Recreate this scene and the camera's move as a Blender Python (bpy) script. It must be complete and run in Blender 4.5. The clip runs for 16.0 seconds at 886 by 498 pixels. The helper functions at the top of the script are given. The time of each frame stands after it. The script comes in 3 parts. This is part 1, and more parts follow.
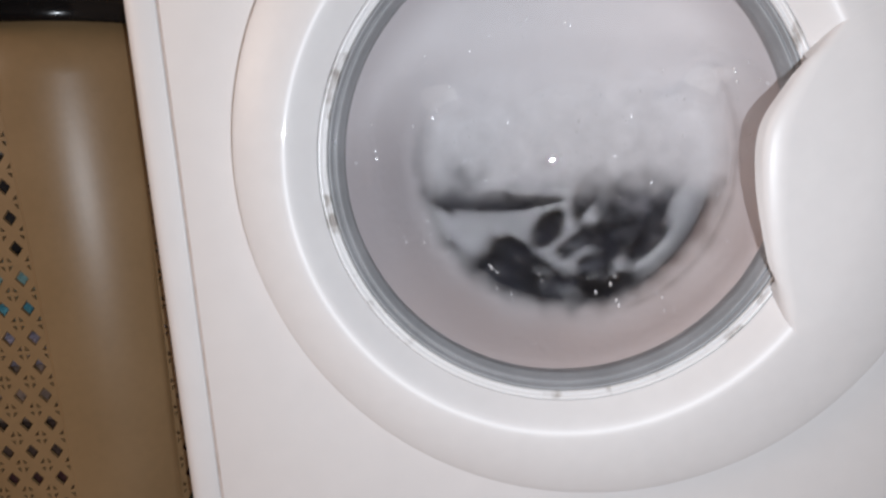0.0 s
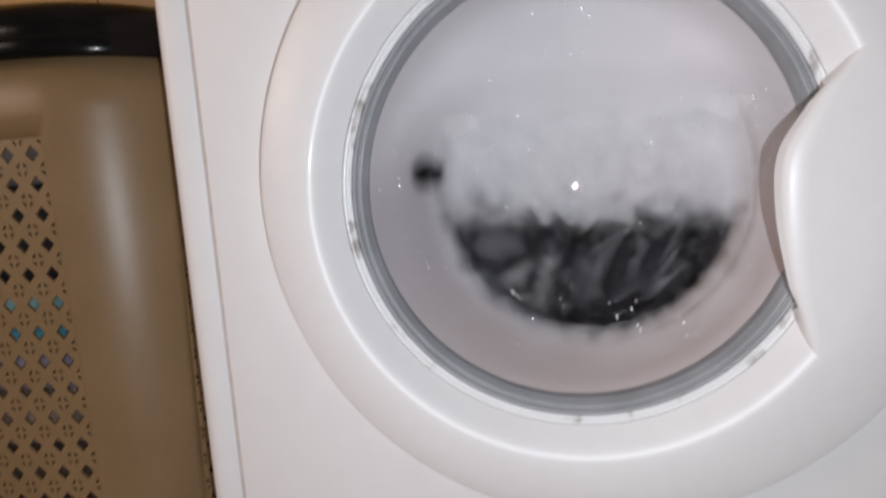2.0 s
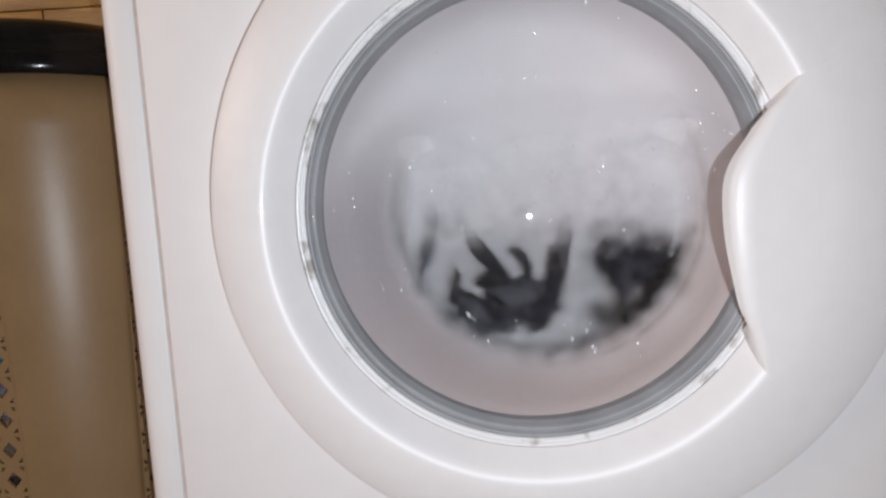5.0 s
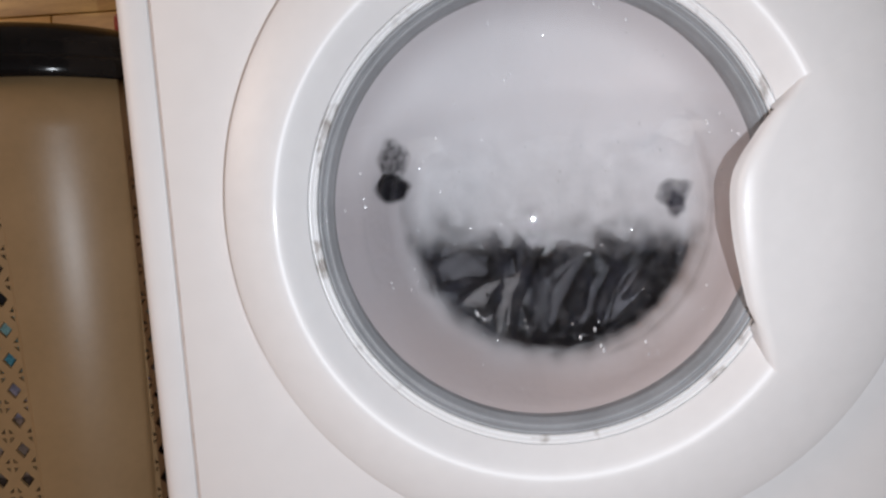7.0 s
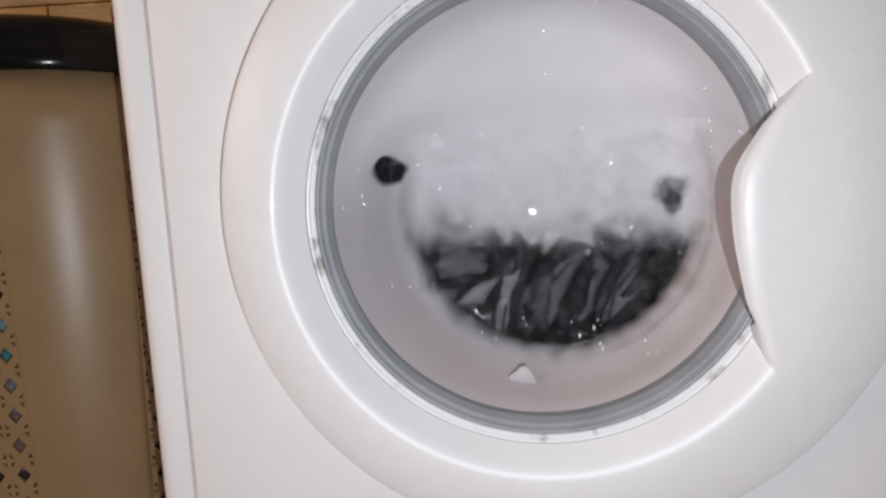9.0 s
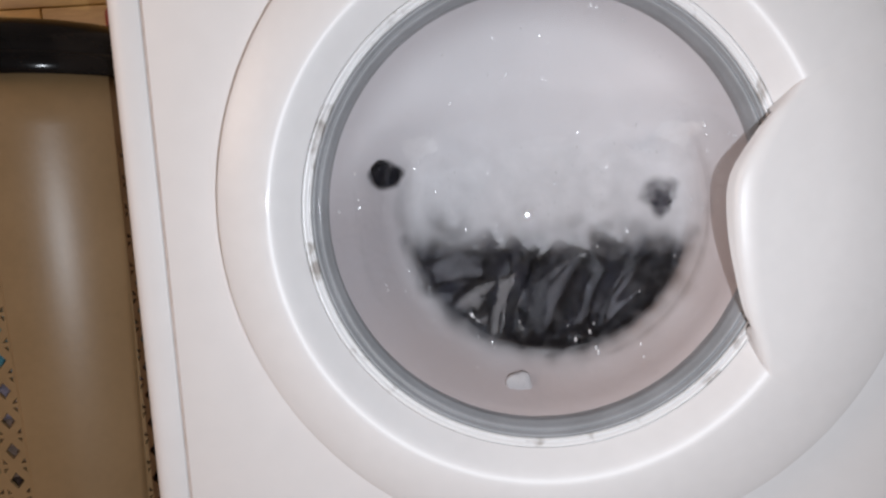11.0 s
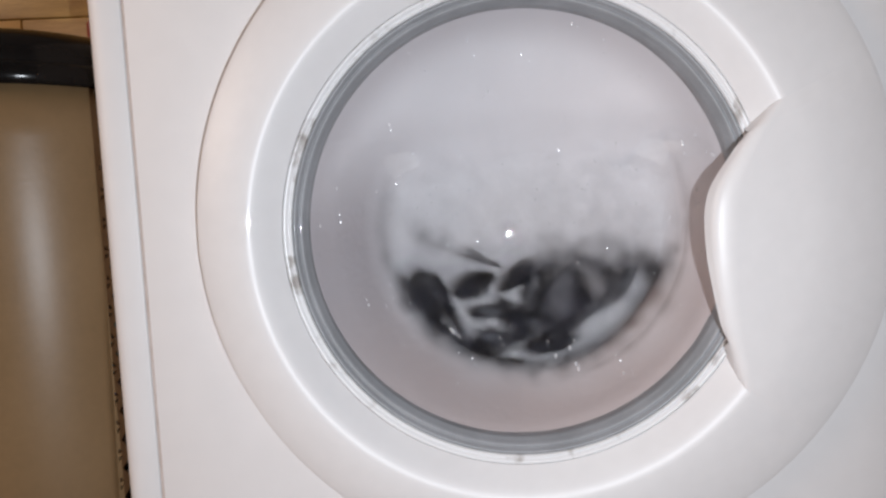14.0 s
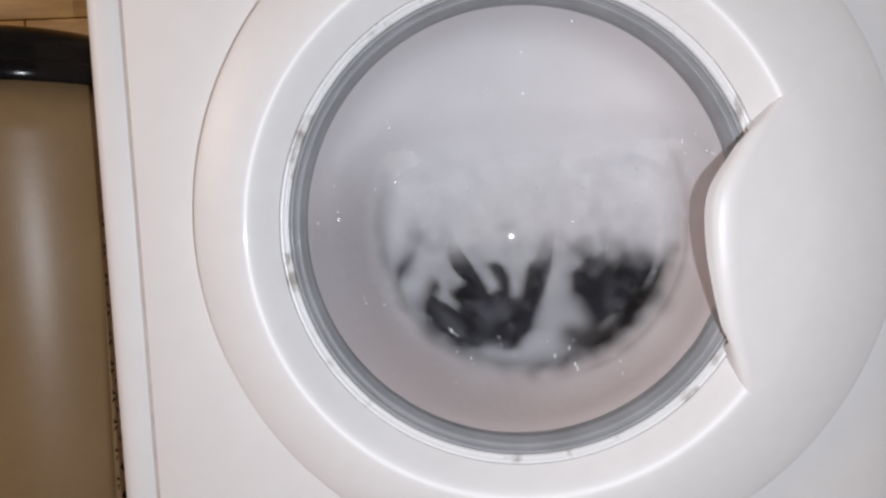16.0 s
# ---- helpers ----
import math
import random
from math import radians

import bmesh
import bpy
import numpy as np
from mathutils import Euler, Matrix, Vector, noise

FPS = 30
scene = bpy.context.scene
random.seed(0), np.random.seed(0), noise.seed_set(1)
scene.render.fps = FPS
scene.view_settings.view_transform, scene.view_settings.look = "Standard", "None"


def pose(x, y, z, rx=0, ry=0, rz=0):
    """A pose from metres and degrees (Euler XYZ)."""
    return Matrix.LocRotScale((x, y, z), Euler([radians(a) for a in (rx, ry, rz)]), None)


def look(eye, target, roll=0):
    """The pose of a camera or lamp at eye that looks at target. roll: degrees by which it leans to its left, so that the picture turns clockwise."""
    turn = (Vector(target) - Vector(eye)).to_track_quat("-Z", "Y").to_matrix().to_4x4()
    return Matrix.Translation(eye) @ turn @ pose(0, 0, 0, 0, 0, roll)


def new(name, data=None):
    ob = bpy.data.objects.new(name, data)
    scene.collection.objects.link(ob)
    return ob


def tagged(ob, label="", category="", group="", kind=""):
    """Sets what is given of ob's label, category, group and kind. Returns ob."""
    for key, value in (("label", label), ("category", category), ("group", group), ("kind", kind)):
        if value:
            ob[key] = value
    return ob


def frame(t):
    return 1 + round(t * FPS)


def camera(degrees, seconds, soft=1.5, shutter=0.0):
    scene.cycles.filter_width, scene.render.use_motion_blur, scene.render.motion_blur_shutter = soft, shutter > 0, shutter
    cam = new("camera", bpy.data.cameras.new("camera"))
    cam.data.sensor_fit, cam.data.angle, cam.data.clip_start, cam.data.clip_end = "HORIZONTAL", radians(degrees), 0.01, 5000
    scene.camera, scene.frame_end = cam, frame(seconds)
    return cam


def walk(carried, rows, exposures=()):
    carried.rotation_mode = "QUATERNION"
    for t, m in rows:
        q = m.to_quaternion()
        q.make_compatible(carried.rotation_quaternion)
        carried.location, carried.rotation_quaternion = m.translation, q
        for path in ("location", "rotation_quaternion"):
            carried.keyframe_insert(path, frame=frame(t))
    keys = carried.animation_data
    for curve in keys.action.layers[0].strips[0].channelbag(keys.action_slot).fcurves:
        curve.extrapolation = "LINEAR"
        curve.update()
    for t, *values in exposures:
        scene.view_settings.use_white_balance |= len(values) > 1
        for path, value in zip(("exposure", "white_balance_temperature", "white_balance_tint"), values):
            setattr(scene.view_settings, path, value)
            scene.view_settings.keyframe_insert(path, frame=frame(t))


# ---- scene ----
# A front-loading washing machine in a bathroom, seen close; the axis of its door is x = 0, z = 0.46.
# ---- camera ----
cam = camera(65.5, 16.0, soft=2.6, shutter=0.7)
PATH = [
    (0.0, pose(-0.0697, -0.4817, 0.4937, 79.37, 3.57, 1.58)),
    (0.5, pose(-0.0748, -0.4837, 0.4964, 77.99, 3.53, 1.65)),
    (1.0, pose(-0.0714, -0.4847, 0.4952, 78.82, 3.58, 1.60)),
    (1.5, pose(-0.0676, -0.4781, 0.4896, 76.48, 4.45, 3.53)),
    (2.0, pose(-0.0670, -0.4905, 0.4945, 81.66, 3.95, 3.62)),
    (2.5, pose(-0.0660, -0.4895, 0.4930, 83.34, 4.03, 2.72)),
    (3.0, pose(-0.0676, -0.4895, 0.4890, 84.04, 3.38, 2.07)),
    (3.5, pose(-0.0667, -0.4856, 0.4823, 84.34, 2.97, 0.48)),
    (4.0, pose(-0.0672, -0.4867, 0.4837, 84.14, 3.38, 0.20)),
    (6.5, pose(-0.0727, -0.4879, 0.4863, 84.08, 3.52, -0.38)),
    (7.0, pose(-0.0750, -0.4933, 0.4828, 84.50, 3.70, -0.05)),
    (7.5, pose(-0.0718, -0.4900, 0.4854, 83.78, 3.71, 0.31)),
    (8.0, pose(-0.0717, -0.4897, 0.4868, 83.93, 3.71, 0.17)),
    (8.5, pose(-0.0734, -0.4891, 0.4871, 83.74, 3.53, -0.01)),
    (11.0, pose(-0.0759, -0.4888, 0.4888, 83.91, 3.42, -0.59)),
    (11.5, pose(-0.0752, -0.4881, 0.4878, 84.41, 3.41, -0.95)),
    (12.0, pose(-0.0750, -0.4879, 0.4895, 84.23, 3.56, -0.81)),
    (12.5, pose(-0.0767, -0.4869, 0.4907, 83.56, 3.43, -0.89)),
    (13.0, pose(-0.0767, -0.4841, 0.4910, 84.06, 3.55, -1.55)),
    (13.5, pose(-0.0763, -0.4870, 0.4900, 85.06, 2.77, -2.22)),
    (14.0, pose(-0.0757, -0.4891, 0.4867, 85.32, 2.80, -2.07)),
    (14.5, pose(-0.0727, -0.4874, 0.4799, 85.75, 3.04, -1.52)),
    (15.0, pose(-0.0739, -0.4859, 0.4842, 85.42, 2.92, -2.01)),
    (15.5, pose(-0.0742, -0.4864, 0.4857, 85.39, 2.58, -2.08)),
    (16.0, pose(-0.0714, -0.4866, 0.4811, 85.75, 2.57, -1.70)),
]
walk(cam, PATH, exposures=[(0.0, 0.0), (1.0, 0.0), (1.5, -0.12), (2.0, -0.08), (2.5, -0.04), (3.5, 0.02), (16.0, 0.02)])

AXIS = 0.46          # height of the door's axis
RING_X, RING_Z = 0.0190, 0.0035   # the door's outer edge sits off the axis
EDGE_X, EDGE_Z = 0.0185, 0.0036    # and so does its raised front edge
FLAT_X, FLAT_Z = 0.0135, -0.0047  # so does the flat end of the glass bowl

# ---- light ----
world = bpy.data.worlds.new("world")
scene.world = world
world.use_nodes = True
world.node_tree.nodes["Background"].inputs[0].default_value = (0.9, 0.93, 1.0, 1)
world.node_tree.nodes["Background"].inputs[1].default_value = 0.02

# the small bright lamp that is held beside the camera, and the dim warm lamp at the side of the room
torch_data = bpy.data.lights.new("hand_lamp", "POINT")
torch_data.shadow_soft_size, torch_data.energy, torch_data.color = 0.0009, 9.8, (0.915, 0.98, 1.06)
torch = new("hand_lamp", torch_data)
torch.location = (-0.008, -0.580, 0.434)
lamp_data = bpy.data.lights.new("room_lamp", "AREA")
lamp_data.shape, lamp_data.size, lamp_data.energy, lamp_data.color = "DISK", 0.80, 9.6, (1.0, 0.77, 0.64)
lamp = new("room_lamp", lamp_data)
lamp.matrix_world = look((-1.55, -0.80, 1.05), (-0.1, 0, 0.5))


# ---- materials ----
def mat(name, colour, rough=0.5, metal=0.0, colour2=None, scale=8.0, detail=4.0, fine=0.0, bump=0.0, bump_scale=80.0, coat=0.0, sharp=(0.35, 0.65), stretch=(1, 1, 1), sheen=0.0):
    m = bpy.data.materials.new(name)
    m.use_nodes = True
    nt = m.node_tree
    b = nt.nodes["Principled BSDF"]
    b.inputs["Roughness"].default_value, b.inputs["Metallic"].default_value = rough, metal
    b.inputs["Coat Weight"].default_value = coat
    b.inputs["Sheen Weight"].default_value = sheen
    tc = nt.nodes.new("ShaderNodeTexCoord")
    mp = nt.nodes.new("ShaderNodeMapping")
    mp.inputs["Scale"].default_value = stretch
    nt.links.new(tc.outputs["Object"], mp.inputs["Vector"])
    n = nt.nodes.new("ShaderNodeTexNoise")
    n.inputs["Scale"].default_value, n.inputs["Detail"].default_value = scale, detail
    nt.links.new(mp.outputs[0], n.inputs["Vector"])
    ramp = nt.nodes.new("ShaderNodeValToRGB")
    ramp.color_ramp.elements[0].position, ramp.color_ramp.elements[1].position = sharp
    ramp.color_ramp.elements[0].color = (*colour, 1)
    ramp.color_ramp.elements[1].color = (*(colour2 or [c * 0.9 for c in colour]), 1)
    nt.links.new(n.outputs["Fac"], ramp.inputs["Fac"])
    out = ramp.outputs["Color"]
    if fine:
        n2 = nt.nodes.new("ShaderNodeTexNoise")
        n2.inputs["Scale"].default_value, n2.inputs["Detail"].default_value = scale * 14, 3
        nt.links.new(mp.outputs[0], n2.inputs["Vector"])
        mr = nt.nodes.new("ShaderNodeMapRange")
        mr.inputs["From Min"].default_value, mr.inputs["From Max"].default_value = 0.3, 0.7
        mr.inputs["To Min"].default_value, mr.inputs["To Max"].default_value = 1 - fine, 1 + fine * 0.3
        nt.links.new(n2.outputs["Fac"], mr.inputs["Value"])
        mx = nt.nodes.new("ShaderNodeMix")
        mx.data_type, mx.blend_type = "RGBA", "MULTIPLY"
        mx.inputs["Factor"].default_value = 1
        nt.links.new(out, mx.inputs["A"])
        nt.links.new(mr.outputs[0], mx.inputs["B"])
        out = mx.outputs["Result"]
    nt.links.new(out, b.inputs["Base Color"])
    if bump:
        n3 = nt.nodes.new("ShaderNodeTexNoise")
        n3.inputs["Scale"].default_value, n3.inputs["Detail"].default_value = bump_scale, 4
        nt.links.new(mp.outputs[0], n3.inputs["Vector"])
        bp = nt.nodes.new("ShaderNodeBump")
        bp.inputs["Strength"].default_value, bp.inputs["Distance"].default_value = bump, 0.004
        nt.links.new(n3.outputs["Fac"], bp.inputs["Height"])
        nt.links.new(bp.outputs[0], b.inputs["Normal"])
    return m


def glass_mat(name, tint=(1, 1, 1)):
    """Thin clear glass: light goes straight through, and the surface mirrors by Fresnel's law."""
    m = bpy.data.materials.new(name)
    m.use_nodes = True
    nt = m.node_tree
    nt.nodes.clear()
    o = nt.nodes.new("ShaderNodeOutputMaterial")
    t = nt.nodes.new("ShaderNodeBsdfTransparent")
    t.inputs["Color"].default_value = (*tint, 1)
    g = nt.nodes.new("ShaderNodeBsdfGlossy")
    g.inputs["Roughness"].default_value = 0.006
    lw = nt.nodes.new("ShaderNodeLayerWeight")
    lw.inputs["Blend"].default_value = 0.5
    pw = nt.nodes.new("ShaderNodeMath")
    pw.operation = "POWER"
    pw.inputs[1].default_value = 5
    nt.links.new(lw.outputs["Facing"], pw.inputs[0])
    fr = nt.nodes.new("ShaderNodeMath")
    fr.operation, fr.use_clamp = "MULTIPLY_ADD", True
    fr.inputs[1].default_value, fr.inputs[2].default_value = 0.9, 0.05
    nt.links.new(pw.outputs[0], fr.inputs[0])
    mx = nt.nodes.new("ShaderNodeMixShader")
    nt.links.new(fr.outputs[0], mx.inputs[0])
    nt.links.new(t.outputs[0], mx.inputs[1])
    nt.links.new(g.outputs[0], mx.inputs[2])
    nt.links.new(mx.outputs[0], o.inputs[0])
    return m


def suds_mat(name, colour):
    """Milky suds: how thick they lie comes from the mesh's cover value, broken up by bubbles."""
    m = mat(name, colour, 0.45, colour2=[c * 0.93 for c in colour], scale=14, bump=0.12, bump_scale=160)
    nt = m.node_tree
    b, o = nt.nodes["Principled BSDF"], nt.nodes["Material Output"]
    b.inputs["Specular IOR Level"].default_value = 0.2
    at = nt.nodes.new("ShaderNodeAttribute")
    at.attribute_name = "cover"
    tc = nt.nodes.new("ShaderNodeTexCoord")
    n = nt.nodes.new("ShaderNodeTexNoise")
    n.inputs["Scale"].default_value, n.inputs["Detail"].default_value, n.inputs["Roughness"].default_value = 70, 7, 0.65
    nt.links.new(tc.outputs["Object"], n.inputs["Vector"])
    k = nt.nodes.new("ShaderNodeMath")
    k.operation = "MULTIPLY_ADD"
    k.inputs[1].default_value, k.inputs[2].default_value = 0.30, -0.150
    nt.links.new(n.outputs["Fac"], k.inputs[0])
    s = nt.nodes.new("ShaderNodeMath")
    s.operation, s.use_clamp = "ADD", True
    nt.links.new(at.outputs["Fac"], s.inputs[0])
    nt.links.new(k.outputs[0], s.inputs[1])
    # on the bowl's slope a film takes the rubber's tone; round the rim it paints shade
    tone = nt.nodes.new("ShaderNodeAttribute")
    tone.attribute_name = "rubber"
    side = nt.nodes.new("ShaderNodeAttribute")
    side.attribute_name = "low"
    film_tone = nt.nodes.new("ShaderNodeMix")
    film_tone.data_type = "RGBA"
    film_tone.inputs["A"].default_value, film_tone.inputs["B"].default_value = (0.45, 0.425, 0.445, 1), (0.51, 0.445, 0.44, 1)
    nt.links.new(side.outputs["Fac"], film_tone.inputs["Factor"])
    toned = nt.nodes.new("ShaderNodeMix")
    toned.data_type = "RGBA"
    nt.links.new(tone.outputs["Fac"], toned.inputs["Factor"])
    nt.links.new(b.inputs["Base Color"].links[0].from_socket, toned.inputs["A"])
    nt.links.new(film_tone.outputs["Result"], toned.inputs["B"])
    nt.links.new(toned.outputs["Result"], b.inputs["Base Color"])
    # where they are thin, a milky film that blurs what lies behind
    clear = nt.nodes.new("ShaderNodeBsdfTransparent")
    film = nt.nodes.new("ShaderNodeBsdfRefraction")
    film.inputs["Roughness"].default_value, film.inputs["IOR"].default_value = 0.62, 1.33
    t = nt.nodes.new("ShaderNodeMixShader")
    t.inputs[0].default_value = 0.28
    nt.links.new(clear.outputs[0], t.inputs[1])
    nt.links.new(film.outputs[0], t.inputs[2])
    mx = nt.nodes.new("ShaderNodeMixShader")
    nt.links.new(s.outputs[0], mx.inputs[0])
    nt.links.new(t.outputs[0], mx.inputs[1])
    nt.links.new(b.outputs[0], mx.inputs[2])
    nt.links.new(mx.outputs[0], o.inputs[0])
    return m


ENAMEL = mat("white_enamel", (0.80, 0.795, 0.80), 0.50, colour2=(0.775, 0.765, 0.77), scale=3, fine=0.02, bump=0.02, bump_scale=300)
PLASTIC = mat("white_plastic", (0.80, 0.795, 0.80), 0.40, colour2=(0.775, 0.765, 0.77), scale=6, fine=0.02, bump=0.015, bump_scale=400, coat=0.06)
SEAM = mat("seam_dirt", (0.52, 0.44, 0.40), 0.9, colour2=(0.62, 0.55, 0.52), scale=40)
RIM = mat("rim_gloss", (0.78, 0.78, 0.79), 0.24, 0.0, colour2=(0.36, 0.33, 0.31), scale=55, detail=8, sharp=(0.56, 0.70))
GREY = mat("grey_rubber", (0.30, 0.31, 0.33), 0.36, colour2=(0.25, 0.26, 0.275), scale=30, fine=0.05, coat=0.08)
GLASS = glass_mat("bowl_glass", (0.985, 0.985, 0.99))
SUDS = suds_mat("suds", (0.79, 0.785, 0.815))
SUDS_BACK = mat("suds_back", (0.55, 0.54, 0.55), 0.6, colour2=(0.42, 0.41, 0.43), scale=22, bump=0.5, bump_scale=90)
BELLOWS = mat("bellows_rubber", (0.50, 0.375, 0.335), 0.6, colour2=(0.45, 0.335, 0.30), scale=12, fine=0.1, bump=0.1)
# greyer copy of the black cloth, with the light on its folds painted in
LIT_FOLD_CLOTH = mat("wet_lit_fold_cloth", (0.050, 0.051, 0.062), 0.6, colour2=(0.125, 0.126, 0.150), scale=22, detail=5, fine=0.15, bump=0.3, bump_scale=240)
PALE_CLOTH = mat("wet_pale_cloth", (0.25, 0.24, 0.25), 0.6, colour2=(0.13, 0.125, 0.13), scale=40, detail=5, fine=0.2, bump=0.4, bump_scale=200)
DARK_CLOTH = mat("wet_dark_cloth", (0.021, 0.023, 0.031), 0.6, colour2=(0.056, 0.060, 0.078), scale=24, detail=5, fine=0.15, bump=0.3, bump_scale=260)
CLOTH = mat("wet_black_cloth", (0.005, 0.0055, 0.009), 0.6, colour2=(0.022, 0.024, 0.038), scale=26, detail=5, sharp=(0.42, 0.72), fine=0.12, bump=0.35, bump_scale=300)
CLOTH.node_tree.nodes["Principled BSDF"].inputs["Specular IOR Level"].default_value = 0.15


def soaked(name, base, most):
    """Cloth under a film of suds that thickens towards its edge, by the mesh's cover value."""
    m = mat(name, base, 0.6, colour2=[c * 1.8 for c in base], scale=60, bump=0.3, bump_scale=240)
    nt = m.node_tree
    b, o = nt.nodes["Principled BSDF"], nt.nodes["Material Output"]
    b.inputs["Specular IOR Level"].default_value = 0.15
    at = nt.nodes.new("ShaderNodeAttribute")
    at.attribute_name = "cover"
    tc = nt.nodes.new("ShaderNodeTexCoord")
    n = nt.nodes.new("ShaderNodeTexNoise")
    n.inputs["Scale"].default_value, n.inputs["Detail"].default_value = 170, 5
    nt.links.new(tc.outputs["Object"], n.inputs["Vector"])
    k = nt.nodes.new("ShaderNodeMath")
    k.operation, k.use_clamp = "MULTIPLY", True
    nt.links.new(at.outputs["Fac"], k.inputs[0])
    mr = nt.nodes.new("ShaderNodeMapRange")
    mr.inputs["From Min"].default_value, mr.inputs["From Max"].default_value = 0.3, 0.6
    mr.inputs["To Min"].default_value, mr.inputs["To Max"].default_value = 0.55 * most, 1.15 * most
    nt.links.new(n.outputs["Fac"], mr.inputs["Value"])
    nt.links.new(mr.outputs[0], k.inputs[1])
    clear = nt.nodes.new("ShaderNodeBsdfTransparent")
    mx = nt.nodes.new("ShaderNodeMixShader")
    nt.links.new(k.outputs[0], mx.inputs[0])
    nt.links.new(clear.outputs[0], mx.inputs[1])
    nt.links.new(b.outputs[0], mx.inputs[2])
    nt.links.new(mx.outputs[0], o.inputs[0])
    return m


SOCK_CLOTH = soaked("soaked_black_cloth", (0.006, 0.006, 0.009), 1.0)
SCRAP_CLOTH = soaked("soaked_grey_cloth", (0.030, 0.030, 0.042), 0.75)
BUBBLE = mat("bubble_skin", (0.95, 0.95, 0.96), 0.26, 0.35, colour2=(0.9, 0.9, 0.92))
BUBBLE.node_tree.nodes["Principled BSDF"].inputs["Specular IOR Level"].default_value = 1.0
BEIGE = mat("beige_plastic", (0.255, 0.168, 0.086), 0.38, colour2=(0.225, 0.146, 0.072), scale=9, fine=0.05, bump=0.03, bump_scale=260)
BLACK = mat("black_plastic", (0.004, 0.004, 0.0045), 0.16, colour2=(0.007, 0.0065, 0.0065), scale=20, fine=0.1, bump=0.02, bump_scale=200)
BLACK.node_tree.nodes["Principled BSDF"].inputs["Specular IOR Level"].default_value = 0.2
WOOD = mat("yellow_wood", (0.74, 0.46, 0.15), 0.45, colour2=(0.52, 0.30, 0.09), scale=9, detail=8, fine=0.15, stretch=(1, 1, 9), bump=0.06)
wt = WOOD.node_tree
info = wt.nodes.new("ShaderNodeObjectInfo")
tint = wt.nodes.new("ShaderNodeMapRange")
tint.inputs["To Min"].default_value, tint.inputs["To Max"].default_value = 0.75, 1.2
wt.links.new(info.outputs["Random"], tint.inputs["Value"])
mul = wt.nodes.new("ShaderNodeMix")
mul.data_type, mul.blend_type = "RGBA", "MULTIPLY"
mul.inputs["Factor"].default_value = 1
wt.links.new(wt.nodes["Principled BSDF"].inputs["Base Color"].links[0].from_socket, mul.inputs["A"])
wt.links.new(tint.outputs[0], mul.inputs["B"])
wt.links.new(mul.outputs["Result"], wt.nodes["Principled BSDF"].inputs["Base Color"])
WALLS = mat("pale_wall", (0.72, 0.69, 0.67), 0.8, colour2=(0.66, 0.63, 0.61), scale=2, fine=0.04, bump=0.1)
FLOOR = mat("brown_floor", (0.22, 0.13, 0.08), 0.5, colour2=(0.16, 0.09, 0.05), scale=5, fine=0.1, stretch=(1, 6, 1))
RED = mat("red_plastic", (0.30, 0.02, 0.03), 0.3, colour2=(0.2, 0.01, 0.02), scale=30, fine=0.1)


# ---- mesh helpers ----
def finish(ob, smooth=True):
    if smooth:
        for p in ob.data.polygons:
            p.use_smooth = True
    return ob


def mesh_ob(name, verts, faces, material, parent=None, label="", smooth=True):
    me = bpy.data.meshes.new(name)
    me.from_pydata([tuple(v) for v in verts], [], faces)
    me.materials.append(material)
    ob = new(name, me)
    bm = bmesh.new()
    bm.from_mesh(me)
    bmesh.ops.recalc_face_normals(bm, faces=bm.faces)
    bm.to_mesh(me)
    bm.free()
    finish(ob, smooth)
    ob.parent = parent
    if label:
        ob["label"] = label
    return ob


def empty(name, x, y, z):
    ob = new(name)
    ob.empty_display_size = 0.05
    ob.location = (x, y, z)
    return ob


def revolve(rows, n=160, close=False):
    """Rows of (radius, depth, centre x, centre z) turned about the door's axis, in metres round it."""
    v, f = [], []
    for r, y, cx, cz in rows:
        for k in range(n):
            a = 2 * math.pi * k / n
            v.append((cx + r * math.cos(a), y, cz + r * math.sin(a)))
    m = len(rows)
    for i in range(m if close else m - 1):
        for k in range(n):
            j, l = (i + 1) % m, (k + 1) % n
            f.append((i * n + k, i * n + l, j * n + l, j * n + k))
    return v, f


def box(name, lo, hi, material, parent=None, bevel=0.0, label=""):
    bm = bmesh.new()
    bmesh.ops.create_cube(bm, size=1)
    for v in bm.verts:
        v.co = Vector([(a + b) / 2 + c * (b - a) for a, b, c in zip(lo, hi, v.co)])
    if bevel:
        bmesh.ops.bevel(bm, geom=bm.edges[:], offset=bevel, segments=3, affect="EDGES", profile=0.5)
    me = bpy.data.meshes.new(name)
    bm.to_mesh(me)
    bm.free()
    me.materials.append(material)
    ob = new(name, me)
    if bevel:
        finish(ob)
    ob.parent = parent
    if label:
        ob["label"] = label
    return ob


def smoothstep(a, b, x):
    t = min(1.0, max(0.0, (x - a) / (b - a)))
    return t * t * (3 - 2 * t)


def lean_flat(x, z):
    """The flat end of the bowl leans a little to one side."""
    r = math.hypot(x - FLAT_X, z - FLAT_Z)
    return (-0.0748 * (x - FLAT_X) + 0.016 * (z - FLAT_Z)) * (1 - smoothstep(0.112, 0.150, r))


def domed(x, z, y, gap, start=0.032, full=0.095):
    """Towards the top the bowl is not flat-ended but rounded like a dome."""
    k = smoothstep(start, full, z - FLAT_Z)
    r = min(1.0, math.hypot(x, z) / 0.157)
    return y + k * (0.0080 + 0.0659 * (1 - r ** 2.2) - gap - y)


